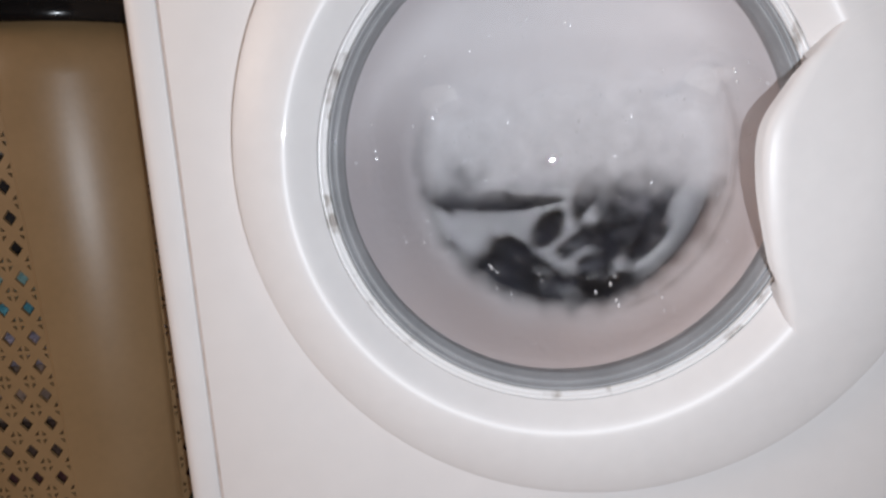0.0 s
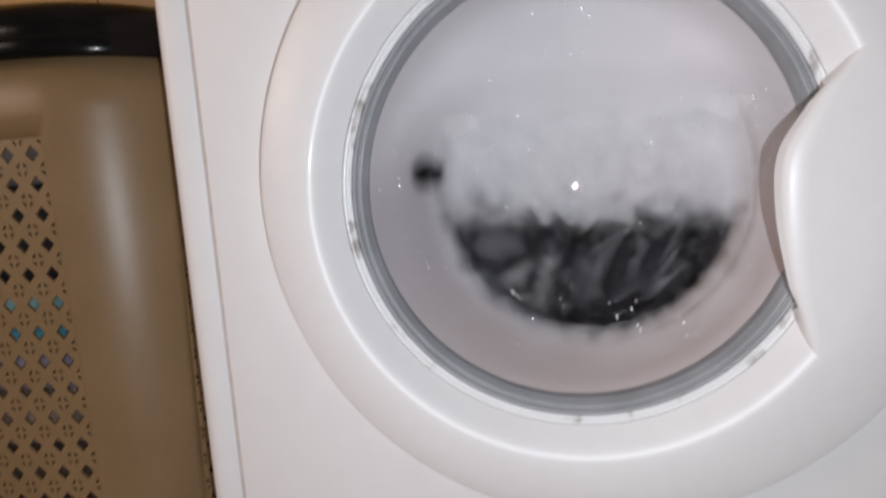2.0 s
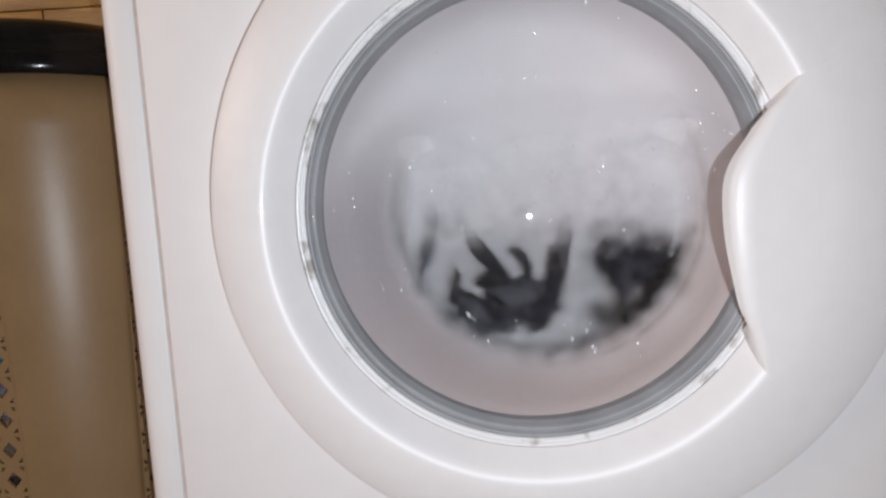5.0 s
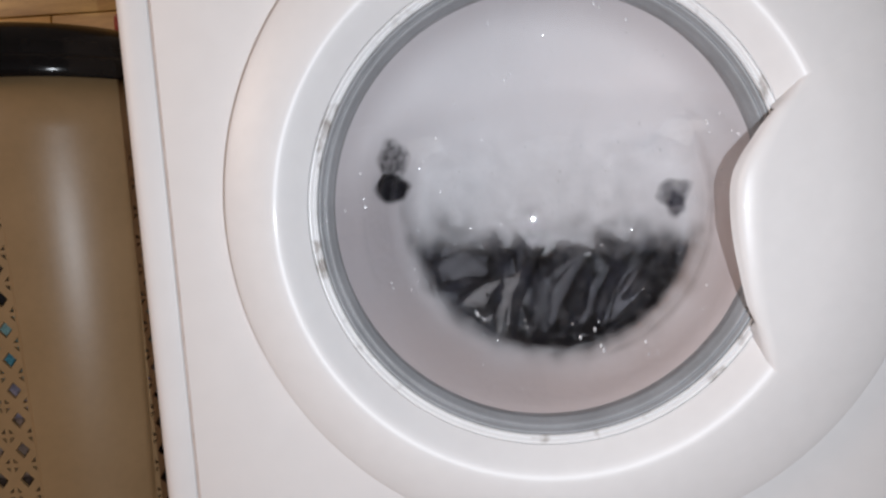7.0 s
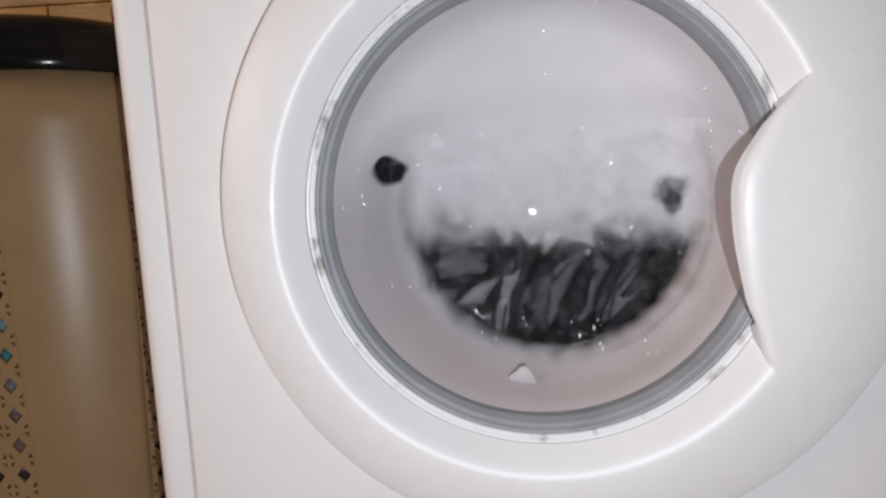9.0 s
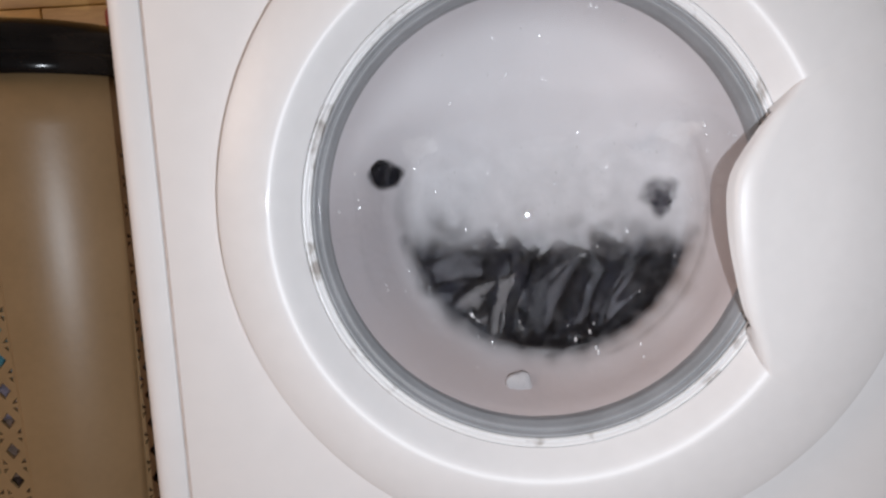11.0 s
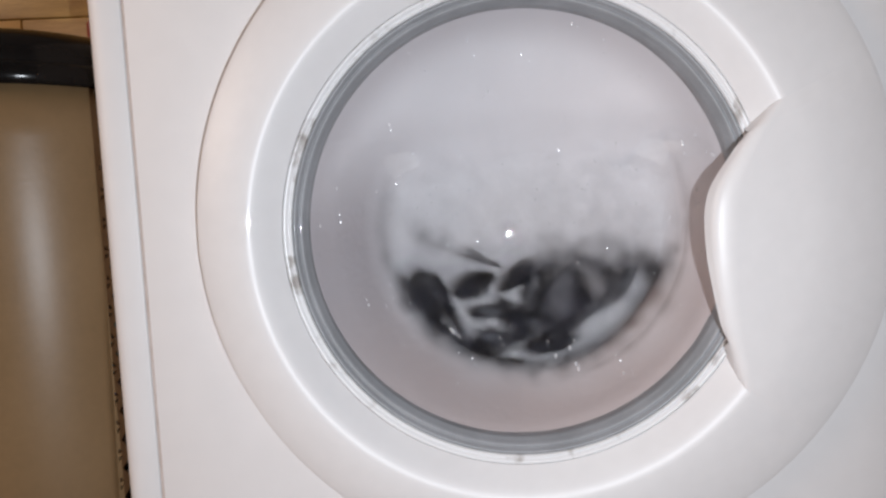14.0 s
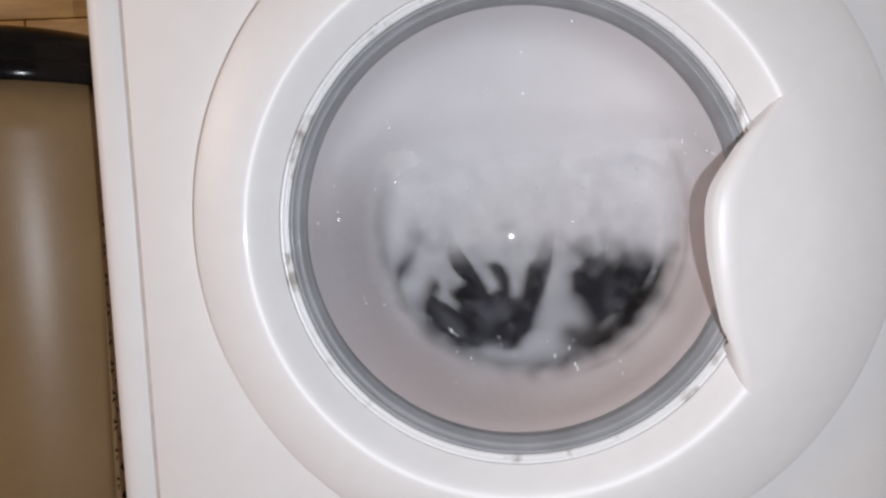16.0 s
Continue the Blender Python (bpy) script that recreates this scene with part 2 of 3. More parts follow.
# ---- the room ----
tagged(box("floor", (-1.9, -2.3, -0.1), (1.5, 0.72, 0.0), FLOOR), "brown wooden floor of the room", "floor", kind="structure")
# unseen pale ceiling, added to bounce lamp light into the room
tagged(box("ceiling", (-1.9, -2.3, 2.45), (1.5, 0.72, 2.55), WALLS), "plain pale ceiling out of view, added to bounce light", "ceiling", kind="structure")
tagged(box("wall_north", (-1.9, 0.62, 0), (1.5, 0.72, 2.45), WOOD), "yellow wooden wall behind the washing machine", "wall", kind="structure")
# three unseen pale walls, added to close the room and bounce light
tagged(box("wall_south", (-1.9, -2.3, 0), (1.5, -2.2, 2.45), WALLS), "plain pale wall out of view, added to bounce light", "wall", kind="structure")
tagged(box("wall_west", (-1.9, -2.2, 0), (-1.8, 0.62, 2.45), WALLS), "plain pale wall out of view, added to bounce light", "wall", kind="structure")
tagged(box("wall_east", (1.4, -2.2, 0), (1.5, 0.62, 2.45), WALLS), "plain pale wall out of view, added to bounce light", "wall", kind="structure")

north = bpy.data.objects["wall_north"]
for row in range(7):
    x, z = -1.25 - 0.11 * (row * 3 % 4), 0.50 + 0.094 * row
    while x < -0.2:
        ln = 0.34 + 0.16 * random.random()
        pk = box("plank", (x, 0.608, z), (x + ln - 0.002, 0.6205, z + 0.0925), WOOD, north, 0.0015)
        x += ln


# ---- washing machine ----
def washing_machine():
    wm = tagged(empty("washing_machine", 0, 0, AXIS), "white front-loading washing machine running with sudsy laundry", "washing machine")
    low, high = -AXIS, 0.85 - AXIS

    # cabinet: one bent sheet round the sides, with rounded front corners
    R, half = 0.012, 0.2977
    outer = [(-0.2722, 0.030), (-0.2722, 0.0015), (-0.2725, 0.0004), (-0.2732, 0.0)]
    outer += [(-half + R - R * math.sin(a), R - R * math.cos(a)) for a in [i * math.pi / 16 for i in range(9)]]
    outer += [(-half, 0.30), (-half, 0.56)]
    prof = outer + [(-x, y) for x, y in reversed(outer)]
    v, f = [], []
    for z in (low, high):
        v += [(x, y, z) for x, y in prof]
    n = len(prof)
    f = [(i, i + 1, n + i + 1, n + i) for i in range(n - 1)]
    cab = mesh_ob("cabinet", v, f, ENAMEL, wm, "white enamelled steel cabinet with rounded corners")
    cab.modifiers.new("edge", "EDGE_SPLIT").split_angle = radians(50)
    box("back_panel", (-half + 0.002, 0.556, low), (half - 0.002, 0.562, high - 0.02), ENAMEL, wm)
    box("top_panel", (-half + 0.001, 0.001, high - 0.03), (half - 0.001, 0.56, high), ENAMEL, wm, 0.006)
    box("control_panel", (-0.271, -0.004, high - 0.15), (0.271, 0.02, high - 0.032), PLASTIC, wm, 0.004)
    box("plinth", (-0.271, 0.004, low), (0.271, 0.02, low + 0.055), PLASTIC, wm, 0.002)
    box("seam", (-0.2720, 0.0010, low), (-0.2701, 0.009, high - 0.15), SEAM, wm, label="narrow dirty joint beside the front panel")
    box("seam", (0.2701, 0.0010, low), (0.2720, 0.009, high - 0.15), SEAM, wm)

    # front panel with its round opening
    n, x1, z0, z1 = 192, 0.2700, low + 0.058, high - 0.153
    v, f = [], []
    rings = [(0.2470, 0.030), (0.2478, 0.006), (0.2484, 0.0010), (0.2490, 0.0), (0.2560, 0.0), (0.2640, 0.0)]
    for r, y in rings:
        for k in range(n):
            a = 2 * math.pi * k / n
            v.append((RING_X + r * math.cos(a), y, RING_Z + r * math.sin(a)))
    for inset, y in ((0.0010, 0.0), (0.0003, 0.0003), (0.0, 0.0012), (0.0, 0.02)):
        for k in range(n):
            a = 2 * math.pi * k / n
            c, s = math.cos(a), math.sin(a)
            t = min(((x1 - inset if c > 0 else -x1 + inset) - RING_X) / c if abs(c) > 1e-9 else 9, ((z1 - inset if s > 0 else z0 + inset) - RING_Z) / s if abs(s) > 1e-9 else 9)
            v.append((RING_X + t * c, y, RING_Z + t * s))
    for i in range(len(rings) + 3):
        for k in range(n):
            l = (k + 1) % n
            f.append((i * n + k, i * n + l, (i + 1) * n + l, (i + 1) * n + k))
    fp = mesh_ob("front_panel", v, f, ENAMEL, wm, "white enamelled front panel")
    fp.modifiers.new("edge", "EDGE_SPLIT").split_angle = radians(35)

    box("filter_cover", (0.128, -0.0022, low + 0.064), (0.262, 0.004, -0.284), PLASTIC, wm, 0.0021, "small white filter cover")

    # door ring: outer edge, sloping band, crease, inner band
    def band(u):
        """The sloping outer band from the edge (0) to the crease (1): radius, depth and centre."""
        y = float(np.interp(u, [0, 0.05, 0.2, 0.4, 0.6, 0.8, 0.92, 1], [-0.0158, -0.0170, -0.0196, -0.0224, -0.0247, -0.0264, -0.0271, -0.0273]))
        return (0.2452 + (0.1933 - 0.2452) * u, y, EDGE_X * (1 - u), EDGE_Z * (1 - u) - 0.0006 * u)
    rows = [(0.2444, 0.010, EDGE_X, EDGE_Z), (0.2450, -0.0015, EDGE_X, EDGE_Z), (0.2452, -0.0100, EDGE_X, EDGE_Z)] + [band(u) for u in (0, 0.02, 0.05, 0.1, 0.2, 0.3, 0.4, 0.5, 0.6, 0.7, 0.8, 0.9, 1)]
    rows += [(0.1914, -0.0272, 0, -0.0006), (0.1896, -0.0268, 0, -0.0005), (0.1877, -0.0260, 0, -0.0003), (0.1856, -0.0247, 0, 0), (0.1832, -0.0228, 0, 0), (0.1803, -0.0201, 0, 0), (0.1765, -0.0164, 0, 0), (0.1722, -0.0124, 0, 0), (0.1708, -0.0112, 0, 0), (0.1706, 0.010, 0, 0)]
    door = mesh_ob("door", *revolve(rows), PLASTIC, wm, "round white plastic door ring")
    door.modifiers.new("edge", "EDGE_SPLIT").split_angle = radians(38)
    mesh_ob("rim", *revolve([(0.1705, 0.006, 0, 0), (0.1705, -0.0110, 0, 0), (0.1701, -0.0117, 0, 0), (0.1691, -0.0120, 0, 0), (0.1678, -0.0114, 0, 0), (0.1670, -0.0098, 0, 0), (0.1662, -0.0096, 0, 0), (0.1654, -0.0108, 0, 0), (0.1645, -0.0102, 0, 0), (0.1641, -0.0080, 0, 0), (0.1640, 0.006, 0, 0)]), RIM, door, "thin shiny rim, slightly dirty")
    mesh_ob("seal", *revolve([(r, y, 0, 0) for r, y in (
        (0.1639, 0.004), (0.1639, -0.0086), (0.1634, -0.0093), (0.1624, -0.0094), (0.1614, -0.0086), (0.1607, -0.0073), (0.1603, -0.0068), (0.1599, -0.0066),
        (0.1595, -0.0068), (0.1588, -0.0070), (0.1579, -0.0068), (0.1569, -0.0057), (0.1561, -0.0040), (0.1555, -0.0026), (0.1549, -0.0018), (0.1543, -0.0008), (0.1539, 0.0010), (0.1536, 0.0040), (0.156, 0.020))]), GREY, door, "grey rubber seal round the glass")

    # glass bowl
    bowl = mesh_ob("glass_bowl", *revolve([
        (0.1575, 0.0020, 0, 0), (0.1545, 0.0026, 0, 0), (0.1525, 0.0058, 0.0005, 0), (0.1470, 0.0150, 0.002, -0.001), (0.1390, 0.0290, 0.005, -0.002), (0.1300, 0.0430, 0.009, -0.003), (0.1220, 0.0550, 0.012, -0.004),
        (0.1168, 0.0640, FLAT_X, FLAT_Z), (0.1160, 0.0650, FLAT_X, FLAT_Z), (0.1100, 0.0656, FLAT_X, FLAT_Z), (0.0800, 0.0664, FLAT_X, FLAT_Z), (0.0600, 0.0668, FLAT_X, FLAT_Z), (0.0400, 0.0671, FLAT_X, FLAT_Z), (0.0200, 0.0673, FLAT_X, FLAT_Z), (0.0004, 0.0674, FLAT_X, FLAT_Z)], 192), GLASS, door, "clear glass bowl of the door")
    for p in bowl.data.vertices:
        p.co.y = domed(p.co.x, p.co.z, p.co.y + lean_flat(p.co.x, p.co.z), 0.0065, 0.058, 0.075)
    bowl.modifiers.new("edge", "EDGE_SPLIT").split_angle = radians(18)
    if sum(p.normal.y for p in bowl.data.polygons) > 0:
        bowl.data.flip_normals()

    mesh_ob("bellows", *revolve([(0.168, 0.012, 0, 0), (0.1600, 0.026, 0.001, 0), (0.1530, 0.042, 0.003, -0.001), (0.1460, 0.058, 0.005, -0.002), (0.1400, 0.071, 0.007, -0.003), (0.1350, 0.081, 0.008, -0.003), (0.1320, 0.092, 0.008, -0.003), (0.1325, 0.104, 0.008, -0.003)]), BELLOWS, wm, "rubber bellows between door and drum")

    # handle: a plate that grows out of the ring and overhangs the glass
    curve = [(0.1751, 0.0820), (0.1675, 0.0759), (0.1591, 0.0661), (0.1492, 0.0557), (0.1392, 0.0411), (0.1290, 0.0253), (0.1241, 0.0112), (0.1226, -0.0076), (0.1235, -0.0307), (0.1268, -0.0541), (0.1306, -0.0738), (0.1353, -0.0898), (0.1396, -0.1059), (0.1433, -0.1173), (0.1463, -0.1263)]
    pts = []
    for i in range(len(curve) - 1):
        p0, p1, p2, p3 = [Vector(curve[min(max(i + d, 0), len(curve) - 1)]) for d in (-1, 0, 1, 2)]
        for k in range(6):
            t = k / 6
            pts.append(0.5 * ((2 * p1) + (p2 - p0) * t + (2 * p0 - 5 * p1 + 4 * p2 - p3) * t * t + (3 * p1 - p0 - 3 * p2 + p3) * t ** 3))
    pts.append(Vector(curve[-1]))
    bu = [band(k / 20) for k in range(21)]
    v, f, m = [], [], len(pts)
    rows = 29
    for i, p in enumerate(pts):
        s = i / (m - 1)
        lift = 0.0017 * smoothstep(0, 0.42, s) * smoothstep(0, 0.42, 1 - s)
        r0, d = p.length, p.normalized()
        # where the ray from the axis meets each ring of the band
        cut = []
        for r, y, cx, cz in bu:
            b = d.x * cx + d.y * cz
            cut.append((b + math.sqrt(b * b - cx * cx - cz * cz + r * r), y))
        cut.reverse()
        r1 = cut[-2][0]
        top0 = -0.0273 - lift
        deep = float(np.interp(r0, [0.160, 0.166, 0.1704, 0.1750, 0.1820, 0.1880, 0.1933], [-0.0200, -0.0110, -0.0105, -0.0140, -0.0185, -0.0232, -0.0266]))
        if r0 < 0.162:
            deep = top0 + 0.0045 + 0.0060 * math.exp(-((s - 0.42) / 0.18) ** 2)
        v.append((p.x + 0.012 * d.x, deep + 0.008, p.y + 0.012 * d.y))
        ins = 0.0006 - 0.0022 * (1 - smoothstep(0.150, 0.164, r0))
        v.append((p.x + ins * d.x, deep, p.y + ins * d.y))
        soft = min(1, (deep - top0) / 0.0075)
        for q, dy in ((0.0, 0.0050), (0.0006, 0.0034), (0.0016, 0.0020), (0.0030, 0.0009), (0.0050, 0.0)):
            v.append((p.x + q * d.x, top0 + dy * soft, p.y + q * d.y))
        for k in range(1, rows - 6):
            u = k / (rows - 7)
            r = r0 + 0.0050 + (r1 - r0 - 0.0050) * u
            y = float(np.interp(r, [c[0] for c in cut], [c[1] for c in cut]))
            v.append((d.x * r, y + 0.0003 - 0.0008 * min(1, lift / 0.0007) - (lift + 0.8 * lift * soft) * (1 - u * u), d.y * r))
    for i in range(m - 1):
        for k in range(rows - 1):
            f.append((i * rows + k, i * rows + k + 1, (i + 1) * rows + k + 1, (i + 1) * rows + k))
    handle = mesh_ob("handle", v, f, PLASTIC, door, "white moulded handle plate overhanging the glass")
    handle.modifiers.new("edge", "EDGE_SPLIT").split_angle = radians(55)
    return wm


MACHINE = washing_machine()


# ---- suds behind the glass ----
SUDS_CO = []


def suds_depth(x, z):
    """How deep the sheet of suds lies at this place."""
    near = sorted(SUDS_CO, key=lambda c: (c.x - x) ** 2 + (c.z - z) ** 2)[:5]
    ws = [1 / (1e-7 + (c.x - x) ** 2 + (c.z - z) ** 2) for c in near]
    return sum(w * c.y for w, c in zip(ws, near)) / sum(ws)


def suds():
    rows = [(0.1560, 0.0085, 0, 0), (0.1520, 0.0135, 0.0005, 0), (0.1490, 0.0185, 0.001, 0), (0.1450, 0.0250, 0.003, -0.001), (0.1400, 0.0335, 0.005, -0.002), (0.1350, 0.0420, 0.007, -0.002), (0.1300, 0.0495, 0.009, -0.003), (0.1250, 0.0570, 0.011, -0.004)]
    for i in range(34):
        r = 0.1225 - 0.0036 * i
        y = float(np.interp(-r, [-0.1250, -0.1215, -0.1180, -0.1140, -0.1090, -0.1030, -0.0960, -0.0880, -0.0780, 0], [0.0570, 0.0618, 0.0658, 0.0690, 0.0713, 0.0726, 0.0733, 0.0737, 0.0739, 0.0739]))
        rows.append((r, y, FLAT_X, FLAT_Z))
    v, f = revolve(rows, 192)
    f.append([len(v) - 192 + k for k in range(192)])
    ob = mesh_ob("suds", v, f, SUDS)
    ob.location = (0, 0, AXIS)
    cov = ob.data.attributes.new("cover", "FLOAT", "POINT")
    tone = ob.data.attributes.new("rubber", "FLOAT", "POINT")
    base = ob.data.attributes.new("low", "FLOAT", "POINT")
    for i, p in enumerate(ob.data.vertices):
        x, z = p.co.x - FLAT_X, p.co.z - FLAT_Z
        rho = math.hypot(x, z)
        ang = math.degrees(math.atan2(z, x))
        nz = noise.noise(Vector((x * 28, 3.1, z * 28)))
        nf = noise.noise(Vector((x * 90, 7.7, z * 90)))
        edge = smoothstep(0.110, 0.129, rho + 0.003 * nf)
        over = 0.70 * smoothstep(-0.044, -0.004, z - 0.011 * smoothstep(0.05, 0.0, x) + 0.012 * nz + 0.006 * nf) + 0.30 * smoothstep(-0.005, 0.085, z + 0.012 * nz)
        c = max(edge, over)
        low = 0.05 * max(0, nz) + 0.08 * smoothstep(-0.060, -0.020, z) - 0.03
        c = low + (1.06 - low) * c
        for a0, w, r0, rw, amount in ((172, 14, 0.126, 0.013, 0.10),):
            k = max(0, 1 - ((ang - a0 + 180) % 360 - 180) ** 2 / w ** 2) * max(0, 1 - ((rho - r0) / rw) ** 2)
            c -= amount * k
        cov.data[i].value = max(0.0, c)
        # second term: the rim's shade painted into the suds' outer edge
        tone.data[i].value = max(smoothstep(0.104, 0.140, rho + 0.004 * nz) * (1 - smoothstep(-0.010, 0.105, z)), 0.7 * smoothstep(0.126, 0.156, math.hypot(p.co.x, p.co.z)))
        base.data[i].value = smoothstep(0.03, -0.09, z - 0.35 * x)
        p.co.y = domed(p.co.x, p.co.z, p.co.y + lean_flat(p.co.x, p.co.z), 0.0) + 0.0012 * nz + 0.0008 * nf
    SUDS_CO.extend(p.co.copy() for p in ob.data.vertices)
    tagged(ob, "milky white suds clinging behind the door glass", "suds", kind="stuff")
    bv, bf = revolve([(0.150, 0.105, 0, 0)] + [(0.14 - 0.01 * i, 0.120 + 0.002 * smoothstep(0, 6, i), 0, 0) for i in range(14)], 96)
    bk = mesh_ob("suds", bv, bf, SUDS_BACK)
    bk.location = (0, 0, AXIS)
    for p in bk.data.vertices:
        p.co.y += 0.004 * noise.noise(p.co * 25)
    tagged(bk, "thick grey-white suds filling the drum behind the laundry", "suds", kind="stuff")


suds()


# ---- laundry that turns with the drum ----
def fold_mesh(p0, p1, p2, width, depth, seed):
    """A curved, tapered fold of wet cloth: an uneven flattened tube through three points."""
    p0, p1, p2 = Vector(p0), Vector(p1), Vector(p2)
    n, k = 20, 14
    v, f = [], []
    for i in range(n + 1):
        t = i / n
        a, b = p0.lerp(p1, t), p1.lerp(p2, t)
        c = a.lerp(b, t)
        d = (b - a).normalized()
        side = Vector((-d.y, d.x))
        w = width * (max(0.0, math.sin(math.pi * (0.03 + 0.94 * t))) ** 0.8) * (1 + 0.30 * noise.noise(Vector((seed * 3.1, t * 3, 0))))
        for j in range(k):
            g = 2 * math.pi * j / k
            o = side * (0.5 * w * math.cos(g) + 0.08 * width * noise.noise(Vector((t * 5, j * 0.7, seed))))
            y = 0.5 * depth * math.sin(g) * (1 + 0.3 * noise.noise(Vector((t * 6, seed, j * 0.5))))
            v.append((c.x + o.x, y, c.y + o.y))
    for i in range(n):
        for j in range(k):
            f.append((i * k + j, i * k + (j + 1) % k, (i + 1) * k + (j + 1) % k, (i + 1) * k + j))
    f += [tuple(range(k)), tuple(reversed(range(n * k, n * k + k)))]
    return v, f


GARMENTS = []


def garment(label, *layers):
    """layers: (cloth, depth, folds); folds: (x0, z0, x1, z1, x2, z2, width) round the drum's axis, with the drum at rest."""
    g = tagged(empty("garment", 0, layers[0][1] + 0.005, AXIS), label, "garment", "laundry in the drum")
    for cloth, y, folds in layers:
        for i, (x0, z0, x1, z1, x2, z2, w) in enumerate(folds):
            v, f = fold_mesh((x0, z0), (x1, z1), (x2, z2), 1.12 * w, min(0.016, (0.3 if y < 0.095 and cloth in (PALE_CLOTH, LIT_FOLD_CLOTH) else 0.85) * w), len(GARMENTS) * 7 + i)
            fold = mesh_ob("fold", v, f, cloth, g)
            fold.location.y = y - layers[0][1]
    GARMENTS.append(g)


garment("black wet cloth with folds spread against the glass",
    (CLOTH, 0.091, [
        (-0.105, -0.035, -0.091, -0.048, -0.081, -0.071, 0.012),
        (-0.080, -0.032, -0.058, -0.030, -0.034, -0.045, 0.006),
        (-0.040, -0.057, -0.030, -0.044, -0.017, -0.040, 0.013),
        (-0.084, -0.068, -0.063, -0.066, -0.039, -0.062, 0.011),
        (-0.042, -0.063, -0.030, -0.057, -0.022, -0.045, 0.009),
        (-0.013, -0.026, -0.009, -0.038, -0.015, -0.058, 0.011)]),
    (DARK_CLOTH, 0.098, [
        (-0.094, -0.025, -0.063, -0.021, -0.025, -0.033, 0.012),
        (-0.082, -0.068, -0.075, -0.076, -0.066, -0.081, 0.013)]),
    (LIT_FOLD_CLOTH, 0.0935, [
        (-0.084, -0.050, -0.064, -0.052, -0.040, -0.055, 0.025)]),
    (LIT_FOLD_CLOTH, 0.112, [
        (-0.100, -0.030, -0.070, -0.060, -0.030, -0.050, 0.040),
        (-0.085, -0.060, -0.060, -0.095, -0.030, -0.115, 0.030)]))
garment("pale netted cloth with dark threads and seams, wet",
    (CLOTH, 0.086, [
        (-0.070, -0.083, -0.064, -0.075, -0.054, -0.070, 0.003),
        (-0.052, -0.100, -0.049, -0.089, -0.039, -0.079, 0.002),
        (-0.040, -0.105, -0.037, -0.090, -0.031, -0.076, 0.002),
        (-0.031, -0.110, -0.028, -0.098, -0.026, -0.086, 0.002),
        (-0.044, -0.076, -0.042, -0.075, -0.040, -0.076, 0.003),
        (-0.038, -0.081, -0.037, -0.081, -0.035, -0.082, 0.002)]),
    (DARK_CLOTH, 0.098, [
        (-0.067, -0.089, -0.053, -0.104, -0.029, -0.118, 0.010)]),
    (PALE_CLOTH, 0.0905, [
        (-0.064, -0.083, -0.042, -0.077, -0.014, -0.063, 0.017),
        (-0.048, -0.098, -0.033, -0.081, -0.014, -0.065, 0.025),
        (-0.035, -0.111, -0.025, -0.087, -0.005, -0.051, 0.019)]))
garment("black wet garment with broad curved folds",
    (CLOTH, 0.091, [
        (0.009, -0.038, -0.021, -0.064, -0.023, -0.119, 0.011),
        (-0.015, -0.085, -0.003, -0.094, -0.008, -0.120, 0.005),
        (0.050, -0.043, 0.020, -0.040, -0.006, -0.072, 0.012),
        (0.049, -0.050, 0.036, -0.087, 0.013, -0.123, 0.017),
        (-0.027, -0.112, 0.004, -0.129, 0.050, -0.121, 0.006)]),
    (DARK_CLOTH, 0.098, [
        (-0.002, -0.063, -0.010, -0.082, -0.017, -0.112, 0.015),
        (0.015, -0.055, 0.004, -0.083, 0.005, -0.120, 0.021)]),
    (PALE_CLOTH, 0.096, [
        (-0.013, -0.093, -0.009, -0.105, -0.012, -0.118, 0.005)]),
    (LIT_FOLD_CLOTH, 0.0935, [
        (0.036, -0.054, 0.015, -0.085, 0.005, -0.117, 0.013),
        (0.055, -0.063, 0.041, -0.097, 0.030, -0.122, 0.012)]),
    (LIT_FOLD_CLOTH, 0.112, [
        (-0.010, -0.035, 0.000, -0.080, -0.010, -0.122, 0.044),
        (0.030, -0.035, 0.035, -0.080, 0.020, -0.124, 0.050)]))
garment("black wet garment folded into an oval loop",
    (CLOTH, 0.091, [
        (0.085, -0.048, 0.058, -0.071, 0.050, -0.116, 0.011),
        (0.118, -0.055, 0.105, -0.089, 0.053, -0.118, 0.015)]),
    (DARK_CLOTH, 0.098, [
        (0.123, -0.066, 0.131, -0.052, 0.129, -0.037, 0.011),
        (0.061, -0.043, 0.080, -0.047, 0.124, -0.048, 0.012)]),
    (LIT_FOLD_CLOTH, 0.0935, [
        (0.102, -0.058, 0.089, -0.080, 0.064, -0.111, 0.024)]),
    (LIT_FOLD_CLOTH, 0.112, [
        (0.075, -0.035, 0.070, -0.080, 0.045, -0.120, 0.050),
        (0.110, -0.040, 0.100, -0.080, 0.060, -0.115, 0.040)]))
